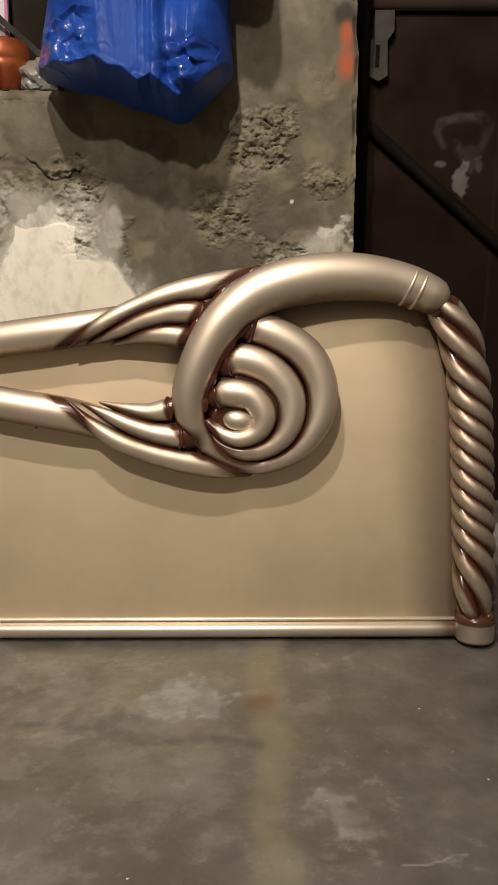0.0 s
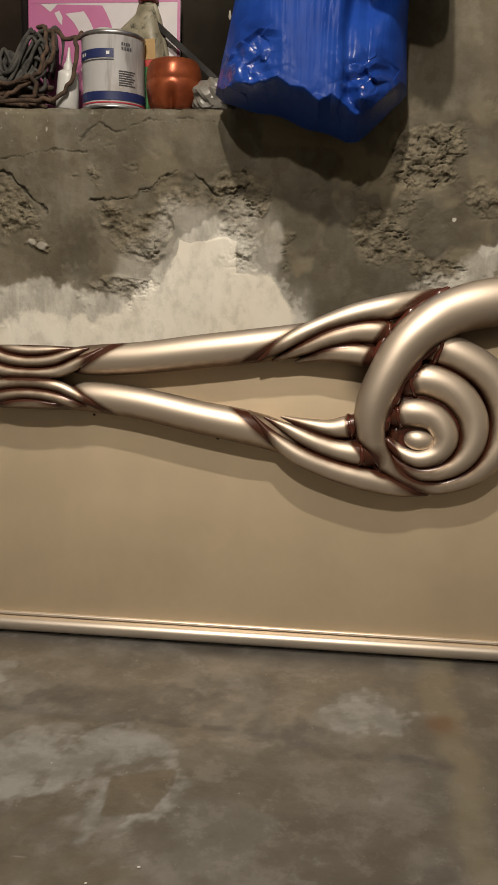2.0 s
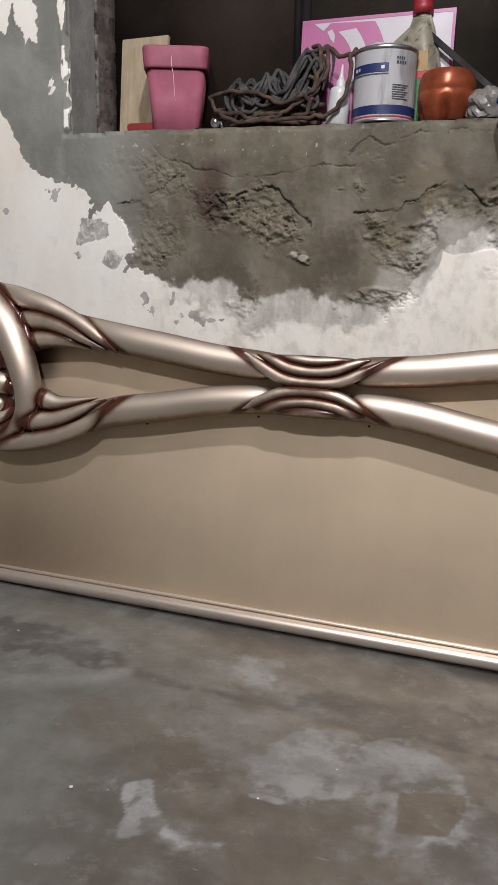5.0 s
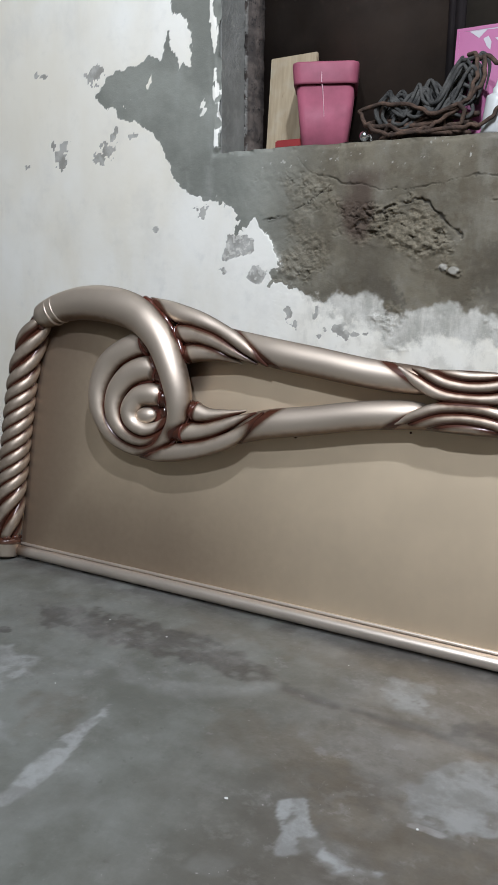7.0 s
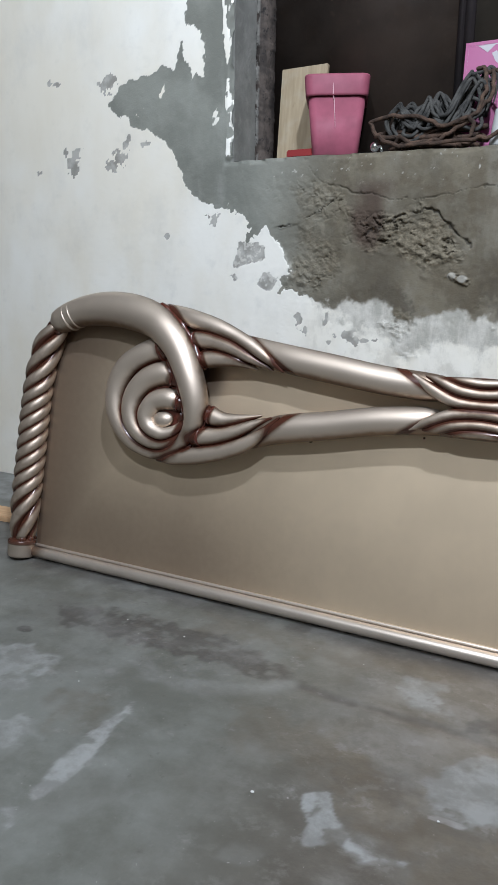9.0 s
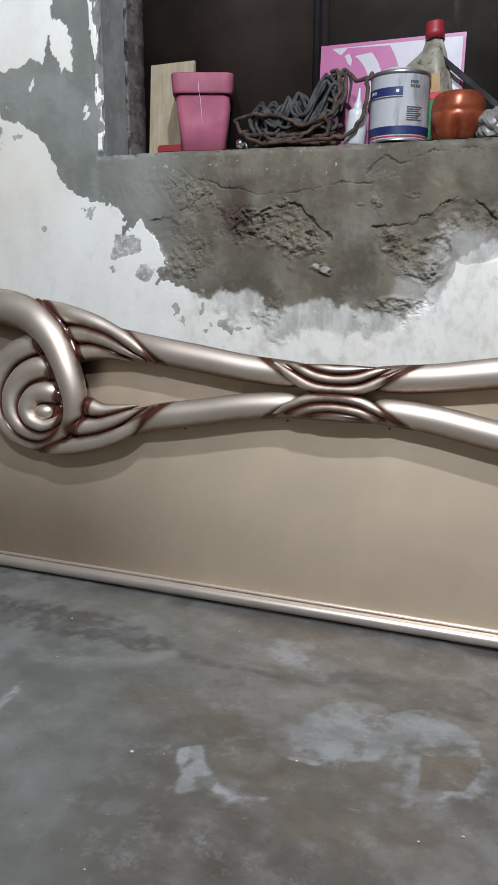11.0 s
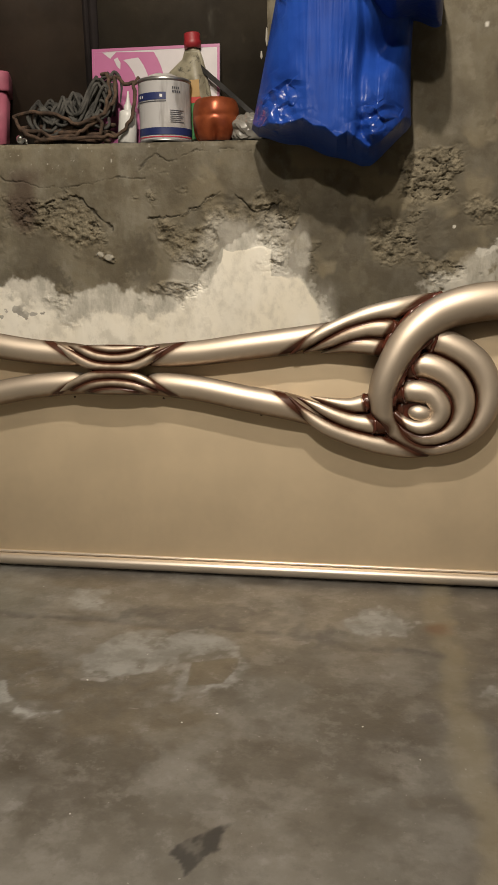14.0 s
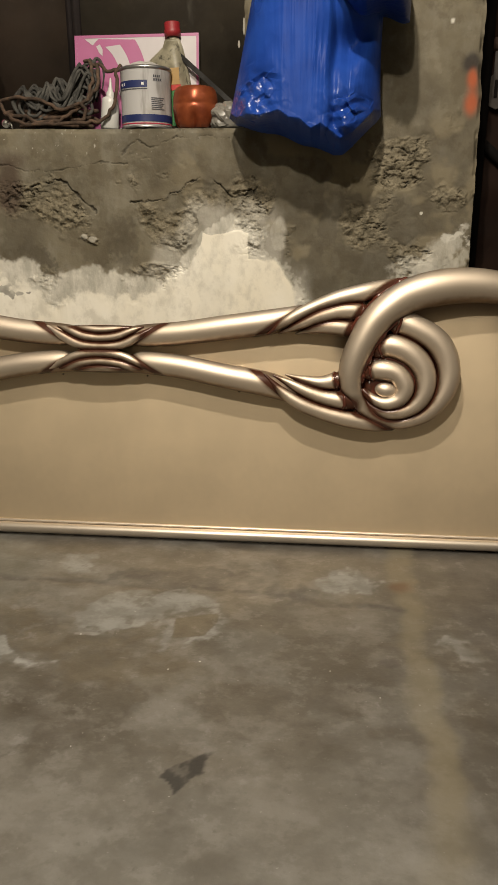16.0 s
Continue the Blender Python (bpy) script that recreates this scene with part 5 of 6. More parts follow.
        for sign, high, low in ((-1, 0.528, 0.436), (-1, 0.352, 0.286), (1, 0.486, 0.343)):
            keep = [i for i in range(12 * 6, 12 * 14) if low < line[i, 2] < high]
            pts, radii = [], []
            for i in keep:
                along = line[i + 1, :3] - line[i - 1, :3]
                along = along / np.linalg.norm(along)
                across = np.array([-along[2], 0.0, along[0]]) * sign
                pts.append((line[i, :3] + across * (line[i, 3] * 0.97) + np.array([0, 0.004 if sign < 0 else -0.001, 0])) * (side, 1, 1))
                radii.append((0.0050 if sign < 0 else 0.0068) + 0.0018 * math.sin(i * 0.45) + 0.0006 * math.sin(i * 1.1))
            part("glaze_run", sweep(bmesh.new(), pts, radii, 10), CAULK, board, "glossy red-brown glaze in the joint")
        for u, v, out, r in ((0.283, 0.3205, 0.022, 0.0028), (0.09, 0.3475, 0.012, 0.002)):
            bead("glaze_drip", side * u, v, out, r, board)
        # rope post with its foot
        post = new("rope_post")
        post.parent = board
        path = spline([(u, v) for u, v in POST], 26)
        steps = np.linalg.norm(np.diff(path, axis=0), axis=1)
        s = np.concatenate([[0], np.cumsum(steps)])
        total = s[-1]
        pitch = 0.118 + 0.20 * np.clip(1 - s / 0.13, 0, 1) ** 1.2 + 0.24 * np.clip(1 - (total - s) / 0.15, 0, 1) ** 1.2
        turn = np.concatenate([[0], np.cumsum(steps / pitch[1:])]) * 2 * math.pi
        slim = 1 - 0.30 * np.clip(1 - s / 0.05, 0, 1) ** 2 - 0.22 * np.clip(1 - (total - s) / 0.05, 0, 1) ** 2
        for k in range(4):
            pts = []
            for i in range(len(path)):
                a, b = path[max(i - 1, 0)], path[min(i + 1, len(path) - 1)]
                tu, tv = (b - a) / np.linalg.norm(b - a)
                ang = turn[i] + k * math.pi / 2 + 0.4
                e, f = 0.0178 * slim[i] * math.sin(ang), 0.0178 * slim[i] * math.cos(ang)
                pts.append((side * (path[i][0] - e * tv), -0.022 - f, path[i][1] + e * tu))
            bm = sweep(bmesh.new(), pts, 0.0138 * slim, 24)
            strand = part("rope_strand", bm, GOLD, post)
            at = np.array([v.co for v in strand.data.vertices])
            axis = np.interp(at[:, 2], path[:, 1], path[:, 0])
            far = np.hypot(at[:, 0] - side * axis, at[:, 1] + 0.022) / np.interp(at[:, 2], path[:, 1], slim)
            low = 1 - ramp(at[:, 2], 0.036, 0.056)
            put(strand.data, "glaze", np.maximum(np.maximum(1.2 - 1.2 * ramp(far, 0.0250, 0.0320), low), 0.27))
        bm = lathe(bmesh.new(), [(0, -0.002), (0.026, -0.002), (0.0285, 0.002), (0.0285, 0.024), (0.030, 0.027), (0.0295, 0.033), (0.024, 0.038), (0, 0.040)], 28)
        for v in bm.verts:
            v.co = Vector((side * 0.9295 + v.co.x, v.co.y - 0.020, v.co.z + 0.003))
        foot = part("foot", bm, GOLD, post)
        put(foot.data, "glaze", [0.9 * float(ramp(np.array(v.co.z), 0.026, 0.031)) for v in foot.data.vertices])
        for k in range(5):
            a = -2.6 + k * 0.85
            bead("glaze_fill", side * 0.9295 + 0.022 * math.cos(a), 0.040, 0.020 + 0.022 * math.sin(a), 0.008, post)
        for u, v, r in ((0.868, 0.517, 0.0105), (0.861, 0.487, 0.0105), (0.872, 0.502, 0.011)):
            bead("glaze_fill", side * u, v, 0.030, r, post)


build_footboard()

# ---------------------------------------------------------------- things on the sill
S = SILL + 0.004


def square_pot():
    pink = plain("pink_plastic", (0.29, 0.076, 0.115), 0.7, 0, 0.4, 26.0, 0.12)
    ob = empty("flower_pot", pose(-0.837, 1.715, S + 0.005, 0, 0, 21) @ Matrix.Diagonal((0.97, 0.97, 0.98, 1)), "square tapered pink plastic flower pot on the window sill", "flower pot")

    def shell(rows, round_):
        bm = bmesh.new()
        rings = []
        for half, z in rows:
            ring = []
            r = half * round_
            for q in range(4):
                cx, cy = [(1, 1), (-1, 1), (-1, -1), (1, -1)][q]
                for k in range(5):
                    a = math.pi / 2 * (q + k / 4)
                    ring.append(bm.verts.new(((half - r) * cx + r * math.cos(a), (half - r) * cy + r * math.sin(a), z)))
            rings.append(ring)
        for a, b in zip(rings, rings[1:]):
            for k in range(20):
                bm.faces.new((a[k], a[(k + 1) % 20], b[(k + 1) % 20], b[k]))
        bm.faces.new(rings[0])
        bm.faces.new(rings[-1])
        return bm

    part("body", shell([(0.050, 0.0), (0.053, 0.003), (0.066, 0.128), (0.064, 0.126), (0.050, 0.006)], 0.28), pink, ob)
    part("rim", shell([(0.0665, 0.126), (0.071, 0.125), (0.0715, 0.130), (0.0745, 0.166), (0.0735, 0.170), (0.070, 0.168), (0.0665, 0.13)], 0.28), pink, ob)
    # the highlight down the front is built as a thin pale strip
    stripe = plain("pale_highlight", (0.68, 0.42, 0.46), 0.5)
    bm = sweep(bmesh.new(), [(-0.008, -0.0735, 0.166), (-0.008, -0.0715, 0.13), (-0.005, -0.0665, 0.115), (-0.001, -0.0605, 0.06)], [0.0012, 0.0012, 0.0012, 0.0006], 6, flat=0.5)
    part("highlight_strip", bm, stripe, ob)


square_pot()


def plank_and_scrap():
    wood = Nodes("pale_plywood", 0.7)
    g = wood.noise(14.0, 5.0, vector=wood.stretched((6.0, 1.0, 0.6)))
    c = wood.mix(wood.span(g, 0.3, 0.7), (0.30, 0.235, 0.145), (0.40, 0.325, 0.21))
    c = wood.mix(wood.span(wood.noise(22.0, 5.0), 0.48, 0.65, 0.0, 0.25), c, (0.44, 0.40, 0.32))
    c = wood.mix(wood.span(wood.noise(30.0, 5.0, 0.6, wood.stretched((1.0, 1.0, 0.5))), 0.60, 0.72, 0.0, 0.7), c, (0.16, 0.095, 0.04))
    wood.colour(c)
    wood.bump(g, 0.2, 0.002)
    bm = box(bmesh.new(), (-0.060, 0, 0), (0.060, 0.012, 0.228), 0.0015)
    for v in bm.verts:
        v.co.z += 0.001 * (v.co.x / 0.06) * (v.co.z > 0.1)
    ob = part("wooden_board", bm, wood.mat, smooth=False)
    ob.matrix_world = pose(-0.950, 1.755, S + 0.0055, -6, 0, 0)
    tagged(ob, "small pale plywood board leaning behind the pink pot", "board")
    red = plain("red_plastic", (0.24, 0.02, 0.02), 0.6)
    ob = part("red_block", box(bmesh.new(), (-0.033, -0.02, 0), (0.033, 0.02, 0.018), 0.003), red, smooth=False)
    ob.matrix_world = pose(-0.904, 1.680, S + 0.005, 0, 0, 0)
    tagged(ob, "small red plastic block lying on the sill", "block")


plank_and_scrap()


def rope_heap(name, material, count, centre, spread, r, label, seed):
    rng = random.Random(seed)
    ob = empty(name, pose(*centre), label, "rope")
    for k in range(count):
        pts = []
        a0, rx, ry = rng.uniform(0, 6.28), spread[0] * rng.uniform(0.45, 1.0), spread[1] * rng.uniform(0.6, 1.0)
        ox, z0 = rng.uniform(-0.3, 0.3) * (spread[0] - rx) * 2, r + spread[2] * rng.random() ** 1.3
        slope = rng.uniform(-0.2, 0.2)
        for q in range(14):
            a = a0 + 2 * math.pi * q / 14
            x = ox + rx * math.cos(a) * rng.uniform(0.72, 1.14)
            pts.append((x, ry * math.sin(a) * rng.uniform(0.8, 1.1), max(r, z0 + slope * x + rng.uniform(-0.008, 0.012))))
        rows = spline(pts, 6, closed=True)
        part("loop", sweep(bmesh.new(), rows, [r * rng.uniform(0.92, 1.08)] * len(rows), 8, closed=True), material, ob)
    return ob


def rope_material(name, dark, light):
    n = Nodes(name, 0.9)
    n.colour(n.mix(n.span(n.noise(45.0, 4.0), 0.3, 0.7), dark, light))
    w = n.tree.nodes.new("ShaderNodeTexWave")
    w.bands_direction = "DIAGONAL"
    w.inputs["Scale"].default_value, w.inputs["Distortion"].default_value = 90.0, 7.0
    n.tree.links.new(n.coords, w.inputs["Vector"])
    return n.bump(n.math("ADD", n.math("MULTIPLY", w.outputs[1], 0.28), n.noise(110.0, 5.0)), 0.6, 0.003).mat


GREY_ROPE = rope_material("grey_rope_fibre", (0.022, 0.0215, 0.0195), (0.072, 0.069, 0.062))
BROWN_ROPE = rope_material("brown_rope_fibre", (0.028, 0.017, 0.011), (0.100, 0.060, 0.039))


def draped_rope():
    """A hank of thin grey rope thrown down in drooping bights."""
    rng = random.Random(4)
    ob = empty("grey_rope", pose(-0.600, 1.712, S + 0.003), "tangled hank of thin grey rope on the sill", "rope")
    for k in range(20):
        deep = rng.uniform(-0.050, 0.04)
        near = (0.04 - deep) / 0.09
        dx, dz = rng.uniform(-0.012, 0.012), -0.030 * near + rng.uniform(-0.014, 0.008)
        rows = [(-0.078, deep, 0.030), (-0.086, deep, 0.070 + dz * 0.5), (-0.066, deep, 0.112 + dz), (-0.046, deep - 0.008, 0.092 + dz), (-0.030, deep - 0.012, 0.060 + dz * 0.6),
                (-0.012, deep - 0.006, 0.090 + dz), (0.000, deep, 0.124 + dz), (0.018, deep - 0.008, 0.095 + dz), (0.034, deep - 0.012, 0.068 + dz * 0.6), (0.054, deep - 0.008, 0.100 + dz),
                (0.072, deep, 0.150 + dz), (0.090, deep + 0.006, 0.165 + dz), (0.104, deep + 0.004, 0.130 + dz), (0.100, deep, 0.070)]
        rows = rows[rng.choice((0, 0, 2, 4)):rng.choice((14, 14, 12, 10))]
        rows = [(x + dx + rng.uniform(-0.006, 0.006), y + rng.uniform(-0.006, 0.006), max(0.006, z + rng.uniform(-0.008, 0.008))) for x, y, z in rows]
        rows = spline(rows, 7)
        part("strand", sweep(bmesh.new(), rows, [0.0039] * len(rows), 8), GREY_ROPE, ob)
    for k in range(9):
        cx, cz, r = rng.uniform(-0.06, 0.09), rng.uniform(0.04, 0.075), rng.uniform(0.014, 0.028)
        tilt = rng.uniform(-0.6, 0.6)
        rows = [(cx + r * math.cos(a) * rng.uniform(0.8, 1.2), -0.050 + 0.012 * math.sin(a + tilt), max(0.006, cz + 0.9 * r * math.sin(a + tilt) * rng.uniform(0.8, 1.2))) for a in np.linspace(0, 2 * math.pi, 9)[:-1]]
        rows = spline(rows, 6, closed=True)
        part("loop", sweep(bmesh.new(), rows, [0.0039] * len(rows), 8, closed=True), GREY_ROPE, ob)


draped_rope()
rope_heap("brown_rope", BROWN_ROPE, 9, (-0.60, 1.682, S + 0.003), (0.120, 0.036, 0.034), 0.0048, "loose coil of frayed brown rope on the sill", 9)
tail = empty("rope_end", pose(-0.50, 1.69, S), "frayed brown rope trailing over the grey hank", "rope")
for rows in ([(-0.235, -0.03, 0.066), (-0.20, -0.035, 0.071), (-0.15, -0.04, 0.072), (-0.115, -0.045, 0.064), (-0.09, -0.05, 0.050), (-0.06, -0.05, 0.044), (-0.02, -0.045, 0.054), (0.0, -0.04, 0.074), (0.006, -0.03, 0.110), (0.0, -0.01, 0.145), (-0.012, 0.0, 0.158)],
             [(-0.235, -0.03, 0.066), (-0.225, -0.035, 0.046), (-0.195, -0.045, 0.022), (-0.14, -0.052, 0.010), (-0.08, -0.055, 0.010), (-0.02, -0.056, 0.012), (0.020, -0.052, 0.014), (0.048, -0.048, 0.030), (0.064, -0.042, 0.060), (0.070, -0.035, 0.100), (0.068, -0.02, 0.130), (0.074, -0.005, 0.148)],
             [(-0.02, 0.0, 0.158), (0.008, -0.006, 0.150), (0.030, -0.012, 0.140), (0.046, -0.02, 0.128), (0.060, -0.012, 0.135), (0.076, 0.0, 0.146)],
             [(0.016, -0.01, 0.146), (0.022, -0.025, 0.110), (0.010, -0.035, 0.080), (-0.012, -0.04, 0.058), (-0.045, -0.045, 0.036), (-0.075, -0.05, 0.020), (-0.11, -0.05, 0.010)],
             [(-0.05, -0.03, 0.020), (-0.048, -0.045, 0.044), (-0.028, -0.05, 0.056), (-0.008, -0.05, 0.044), (-0.014, -0.052, 0.022), (-0.036, -0.052, 0.018)]):
    rows = spline([(x + 0.006 * noise.noise((x * 60, z * 60, 1.0)), y, max(0.005, z + 0.007 * noise.noise((x * 60, z * 60, 4.0)))) for x, y, z in spline(rows, 3)], 4)
    part("strand", sweep(bmesh.new(), rows, [0.0044] * len(rows), 8), BROWN_ROPE, tail)


def glue_bottle():
    white = plain("white_squeeze_plastic", (0.52, 0.52, 0.50), 0.4, 0, 0.06)
    ob = empty("glue_bottle", pose(-0.458, 1.673, S, 0, 4, 0), "small white plastic glue bottle with a pointed nozzle", "bottle")
    part("body", lathe(bmesh.new(), [(0, 0), (0.021, 0), (0.0228, 0.003), (0.0222, 0.03), (0.0205, 0.060), (0.0195, 0.070), (0.014, 0.0735), (0, 0.074)], 24), white, ob)
    part("nozzle", lathe(bmesh.new(), [(0.010, 0.073), (0.0095, 0.084), (0.0065, 0.088), (0.004, 0.098), (0.0018, 0.116), (0, 0.117)], 16), white, ob)


glue_bottle()


def paint_can():
    tin = plain("scuffed_tin", (0.42, 0.42, 0.42), 0.35, 0.9, 0.3, 30.0, 0.1)
    label = Nodes("stained_white_label", 0.5)
    c = label.mix(label.span(label.noise(12.0, 5.0), 0.45, 0.75), (0.42, 0.415, 0.415), (0.28, 0.26, 0.235))
    drip = label.noise(30.0, 4.0, vector=label.stretched((1.0, 1.0, 0.15)))
    label.colour(label.mix(label.span(drip, 0.54, 0.66, 0.0, 0.55), c, (0.13, 0.12, 0.105)))
    blue = plain("label_navy", (0.012, 0.022, 0.095), 0.45, 0, 0.3, 60.0)
    red = plain("label_red", (0.45, 0.03, 0.06), 0.45)
    ink = plain("label_ink", (0.05, 0.05, 0.06), 0.6)
    ob = empty("paint_can", pose(-0.368, 1.700, S, 0, 0, 0), "white paint can with navy bands and a dented lid", "paint can")
    r = 0.0625
    part("body", lathe(bmesh.new(), [(0, 0.002), (r * 0.96, 0.002), (r * 0.985, 0.0), (r, 0.003), (r * 0.995, 0.006), (r * 0.995, 0.128), (r * 1.005, 0.131), (r * 1.0, 0.136), (r * 0.9, 0.134), (0, 0.133)], 48), label.mat, ob)
    part("rim", lathe(bmesh.new(), [(r * 0.93, 0.132), (r * 1.01, 0.131), (r * 1.035, 0.134), (r * 1.03, 0.138), (r * 0.98, 0.140), (r * 0.93, 0.136)], 48), tin, ob)
    part("base_rim", lathe(bmesh.new(), [(r * 0.97, 0.0), (r * 1.02, 0.0005), (r * 1.025, 0.003), (r * 1.0, 0.005)], 48), tin, ob)
    bm = bmesh.new()
    lathe(bm, [(0, 0.153), (0.02, 0.1515), (0.045, 0.145), (r * 0.9, 0.137)], 20)
    for v in bm.verts:
        v.co.z += 0.006 * noise.noise(v.co * 40)
    crust = plain("dried_paint_crust", (0.36, 0.35, 0.33), 0.7, 0, 0.4, 60.0, 0.5)
    part("lid", bm, crust, ob, "dented lid crusted with dried paint", smooth=False)

    def band(name, z0, z1, a0, a1, material, lift=0.0006):
        bm = bmesh.new()
        n = max(2, int((a1 - a0) / 0.08))
        rows = []
        for k in range(n + 1):
            a = radians(-90) + a0 + (a1 - a0) * k / n
            rows.append([bm.verts.new(((r + lift) * math.cos(a), (r + lift) * math.sin(a), z)) for z in (z0, z1)])
        for p, q in zip(rows, rows[1:]):
            bm.faces.new((p[0], q[0], q[1], p[1]))
        part(name, bm, material, ob)

    band("navy_band", 0.014, 0.030, -1.75, 1.75, blue)
    band("red_line", 0.0085, 0.0108, -1.75, 1.75, red)
    band("navy_band", 0.090, 0.106, -1.55, 0.28, blue)
    band("grey_line", 0.0855, 0.0875, -1.55, 0.28, ink)
    mark = plain("label_white_mark", (0.6, 0.6, 0.6), 0.5)
    for k, (a, w) in enumerate(((-0.95, 0.14), (-0.75, 0.05), (0.05, 0.10))):
        band("printed_mark", 0.095, 0.101, a, a + w, mark, 0.0011)
    for k in range(7):
        band("printed_line", 0.066 - k * 0.0042, 0.0675 - k * 0.0042, 0.42, 0.98 - 0.06 * (k % 3), ink, 0.0009)
    for k, (z, w) in enumerate(((0.113, 0.30), (0.105, 0.36))):
        for j in range(4):
            band("printed_sign", z, z + 0.005, 0.52 + j * w / 4, 0.52 + (j + 0.7) * w / 4, ink, 0.0009)


paint_can()


def oil_bottle():
    dirty = Nodes("grimy_translucent_plastic", 0.5)
    c = dirty.mix(dirty.span(dirty.noise(16.0, 6.0), 0.35, 0.7), (0.31, 0.285, 0.21), (0.12, 0.105, 0.070))
    dirty.colour(dirty.mix(dirty.span(dirty.noise(38.0, 6.0, 0.65), 0.52, 0.64, 0.0, 0.85), c, (0.04, 0.035, 0.026)))
    dirty.bump(dirty.noise(60.0), 0.2, 0.002)
    ob = empty("oil_bottle", pose(-0.312, 1.755, S, 0, -3, 0) @ Matrix.Diagonal((1.0, 1.0, 0.955, 1)), "grimy grey oil bottle with a red cap and a green label", "bottle")
    outline = [(-0.070, 0.0), (0.056, 0.0), (0.060, 0.006), (0.058, 0.09), (0.050, 0.15), (0.040, 0.20), (0.034, 0.221), (-0.001, 0.221), (-0.008, 0.203), (-0.040, 0.178), (-0.066, 0.152), (-0.074, 0.125), (-0.074, 0.006)]
    bm = bmesh.new()
    face = bm.faces.new([bm.verts.new((x, -0.026, z)) for x, z in outline])
    for v in bmesh.ops.extrude_face_region(bm, geom=[face])["geom"]:
        if isinstance(v, bmesh.types.BMVert):
            v.co.y = 0.026
    bmesh.ops.bevel(bm, geom=[e for e in bm.edges if abs(e.verts[0].co.y - e.verts[1].co.y) < 1e-6], offset=0.006, segments=3, affect="EDGES", clamp_overlap=True)
    part("body", bm, dirty.mat, ob)
    red = plain("red_cap", (0.24, 0.015, 0.02), 0.45, 0, 0.25, 60.0, 0.2)
    part("neck", lathe(bmesh.new(), [(0.0145, 0.218), (0.0145, 0.232), (0.012, 0.232)], 20, (0.016, 0)), dirty.mat, ob)
    part("cap", lathe(bmesh.new(), [(0, 0.229), (0.0205, 0.229), (0.0205, 0.246), (0.019, 0.248), (0.0195, 0.262), (0.018, 0.264), (0, 0.264)], 28, (0.016, 0), lambda a, z: 1 + 0.012 * math.sin(28 * a)), red, ob, "red screw cap")
    for name, colour, x0, x1, z0, z1 in (("label_ochre", (0.34, 0.21, 0.075), 0.0, 0.030, 0.112, 0.152), ("label_red", (0.42, 0.03, 0.025), -0.04, 0.032, 0.098, 0.1115), ("label_green", (0.02, 0.15, 0.04), -0.06, 0.036, 0.012, 0.0975)):
        part(name, box(bmesh.new(), (x0, -0.0275, z0), (x1, -0.0262, z1)), plain(name, colour, 0.5), ob, smooth=False)


oil_bottle()


def copper_cup():
    copper = Nodes("copper_spray_paint", 0.34, 0.55, (0.3, 0.09, 0.03))
    copper.colour(copper.mix(copper.span(copper.noise(25.0, 4.0), 0.35, 0.7), (0.39, 0.098, 0.039), (0.235, 0.052, 0.021)))
    copper.bump(copper.noise(30.0), 0.15, 0.003)

    def petals(a, z):
        k = max(0.0, 1 - z / 0.040) ** 0.8
        crease = 0.008 * math.cos(a * 9 + 0.4) * (0.05 < z < 0.09)
        return 1 - 0.50 * k * max(0.0, math.cos(5 * a + 1.4)) ** 2 + crease

    ob = empty("cut_bottle_base", pose(-0.243, 1.695, S, 0, 0, 0), "cut plastic bottle base sprayed copper, used as a cup", "cup")
    part("cup", lathe(bmesh.new(), [(0, 0.014), (0.020, 0.008), (0.032, 0.0), (0.042, 0.0012), (0.0490, 0.008), (0.0530, 0.018), (0.0552, 0.030), (0.0560, 0.042), (0.0556, 0.052), (0.0541, 0.055), (0.0553, 0.058), (0.0548, 0.068), (0.0525, 0.080), (0.0485, 0.0895), (0.0440, 0.0940), (0.0340, 0.0965), (0.0300, 0.0970), (0.0440, 0.085), (0.0490, 0.06), (0, 0.05)], 60, wave=petals), copper.mat, ob)


copper_cup()


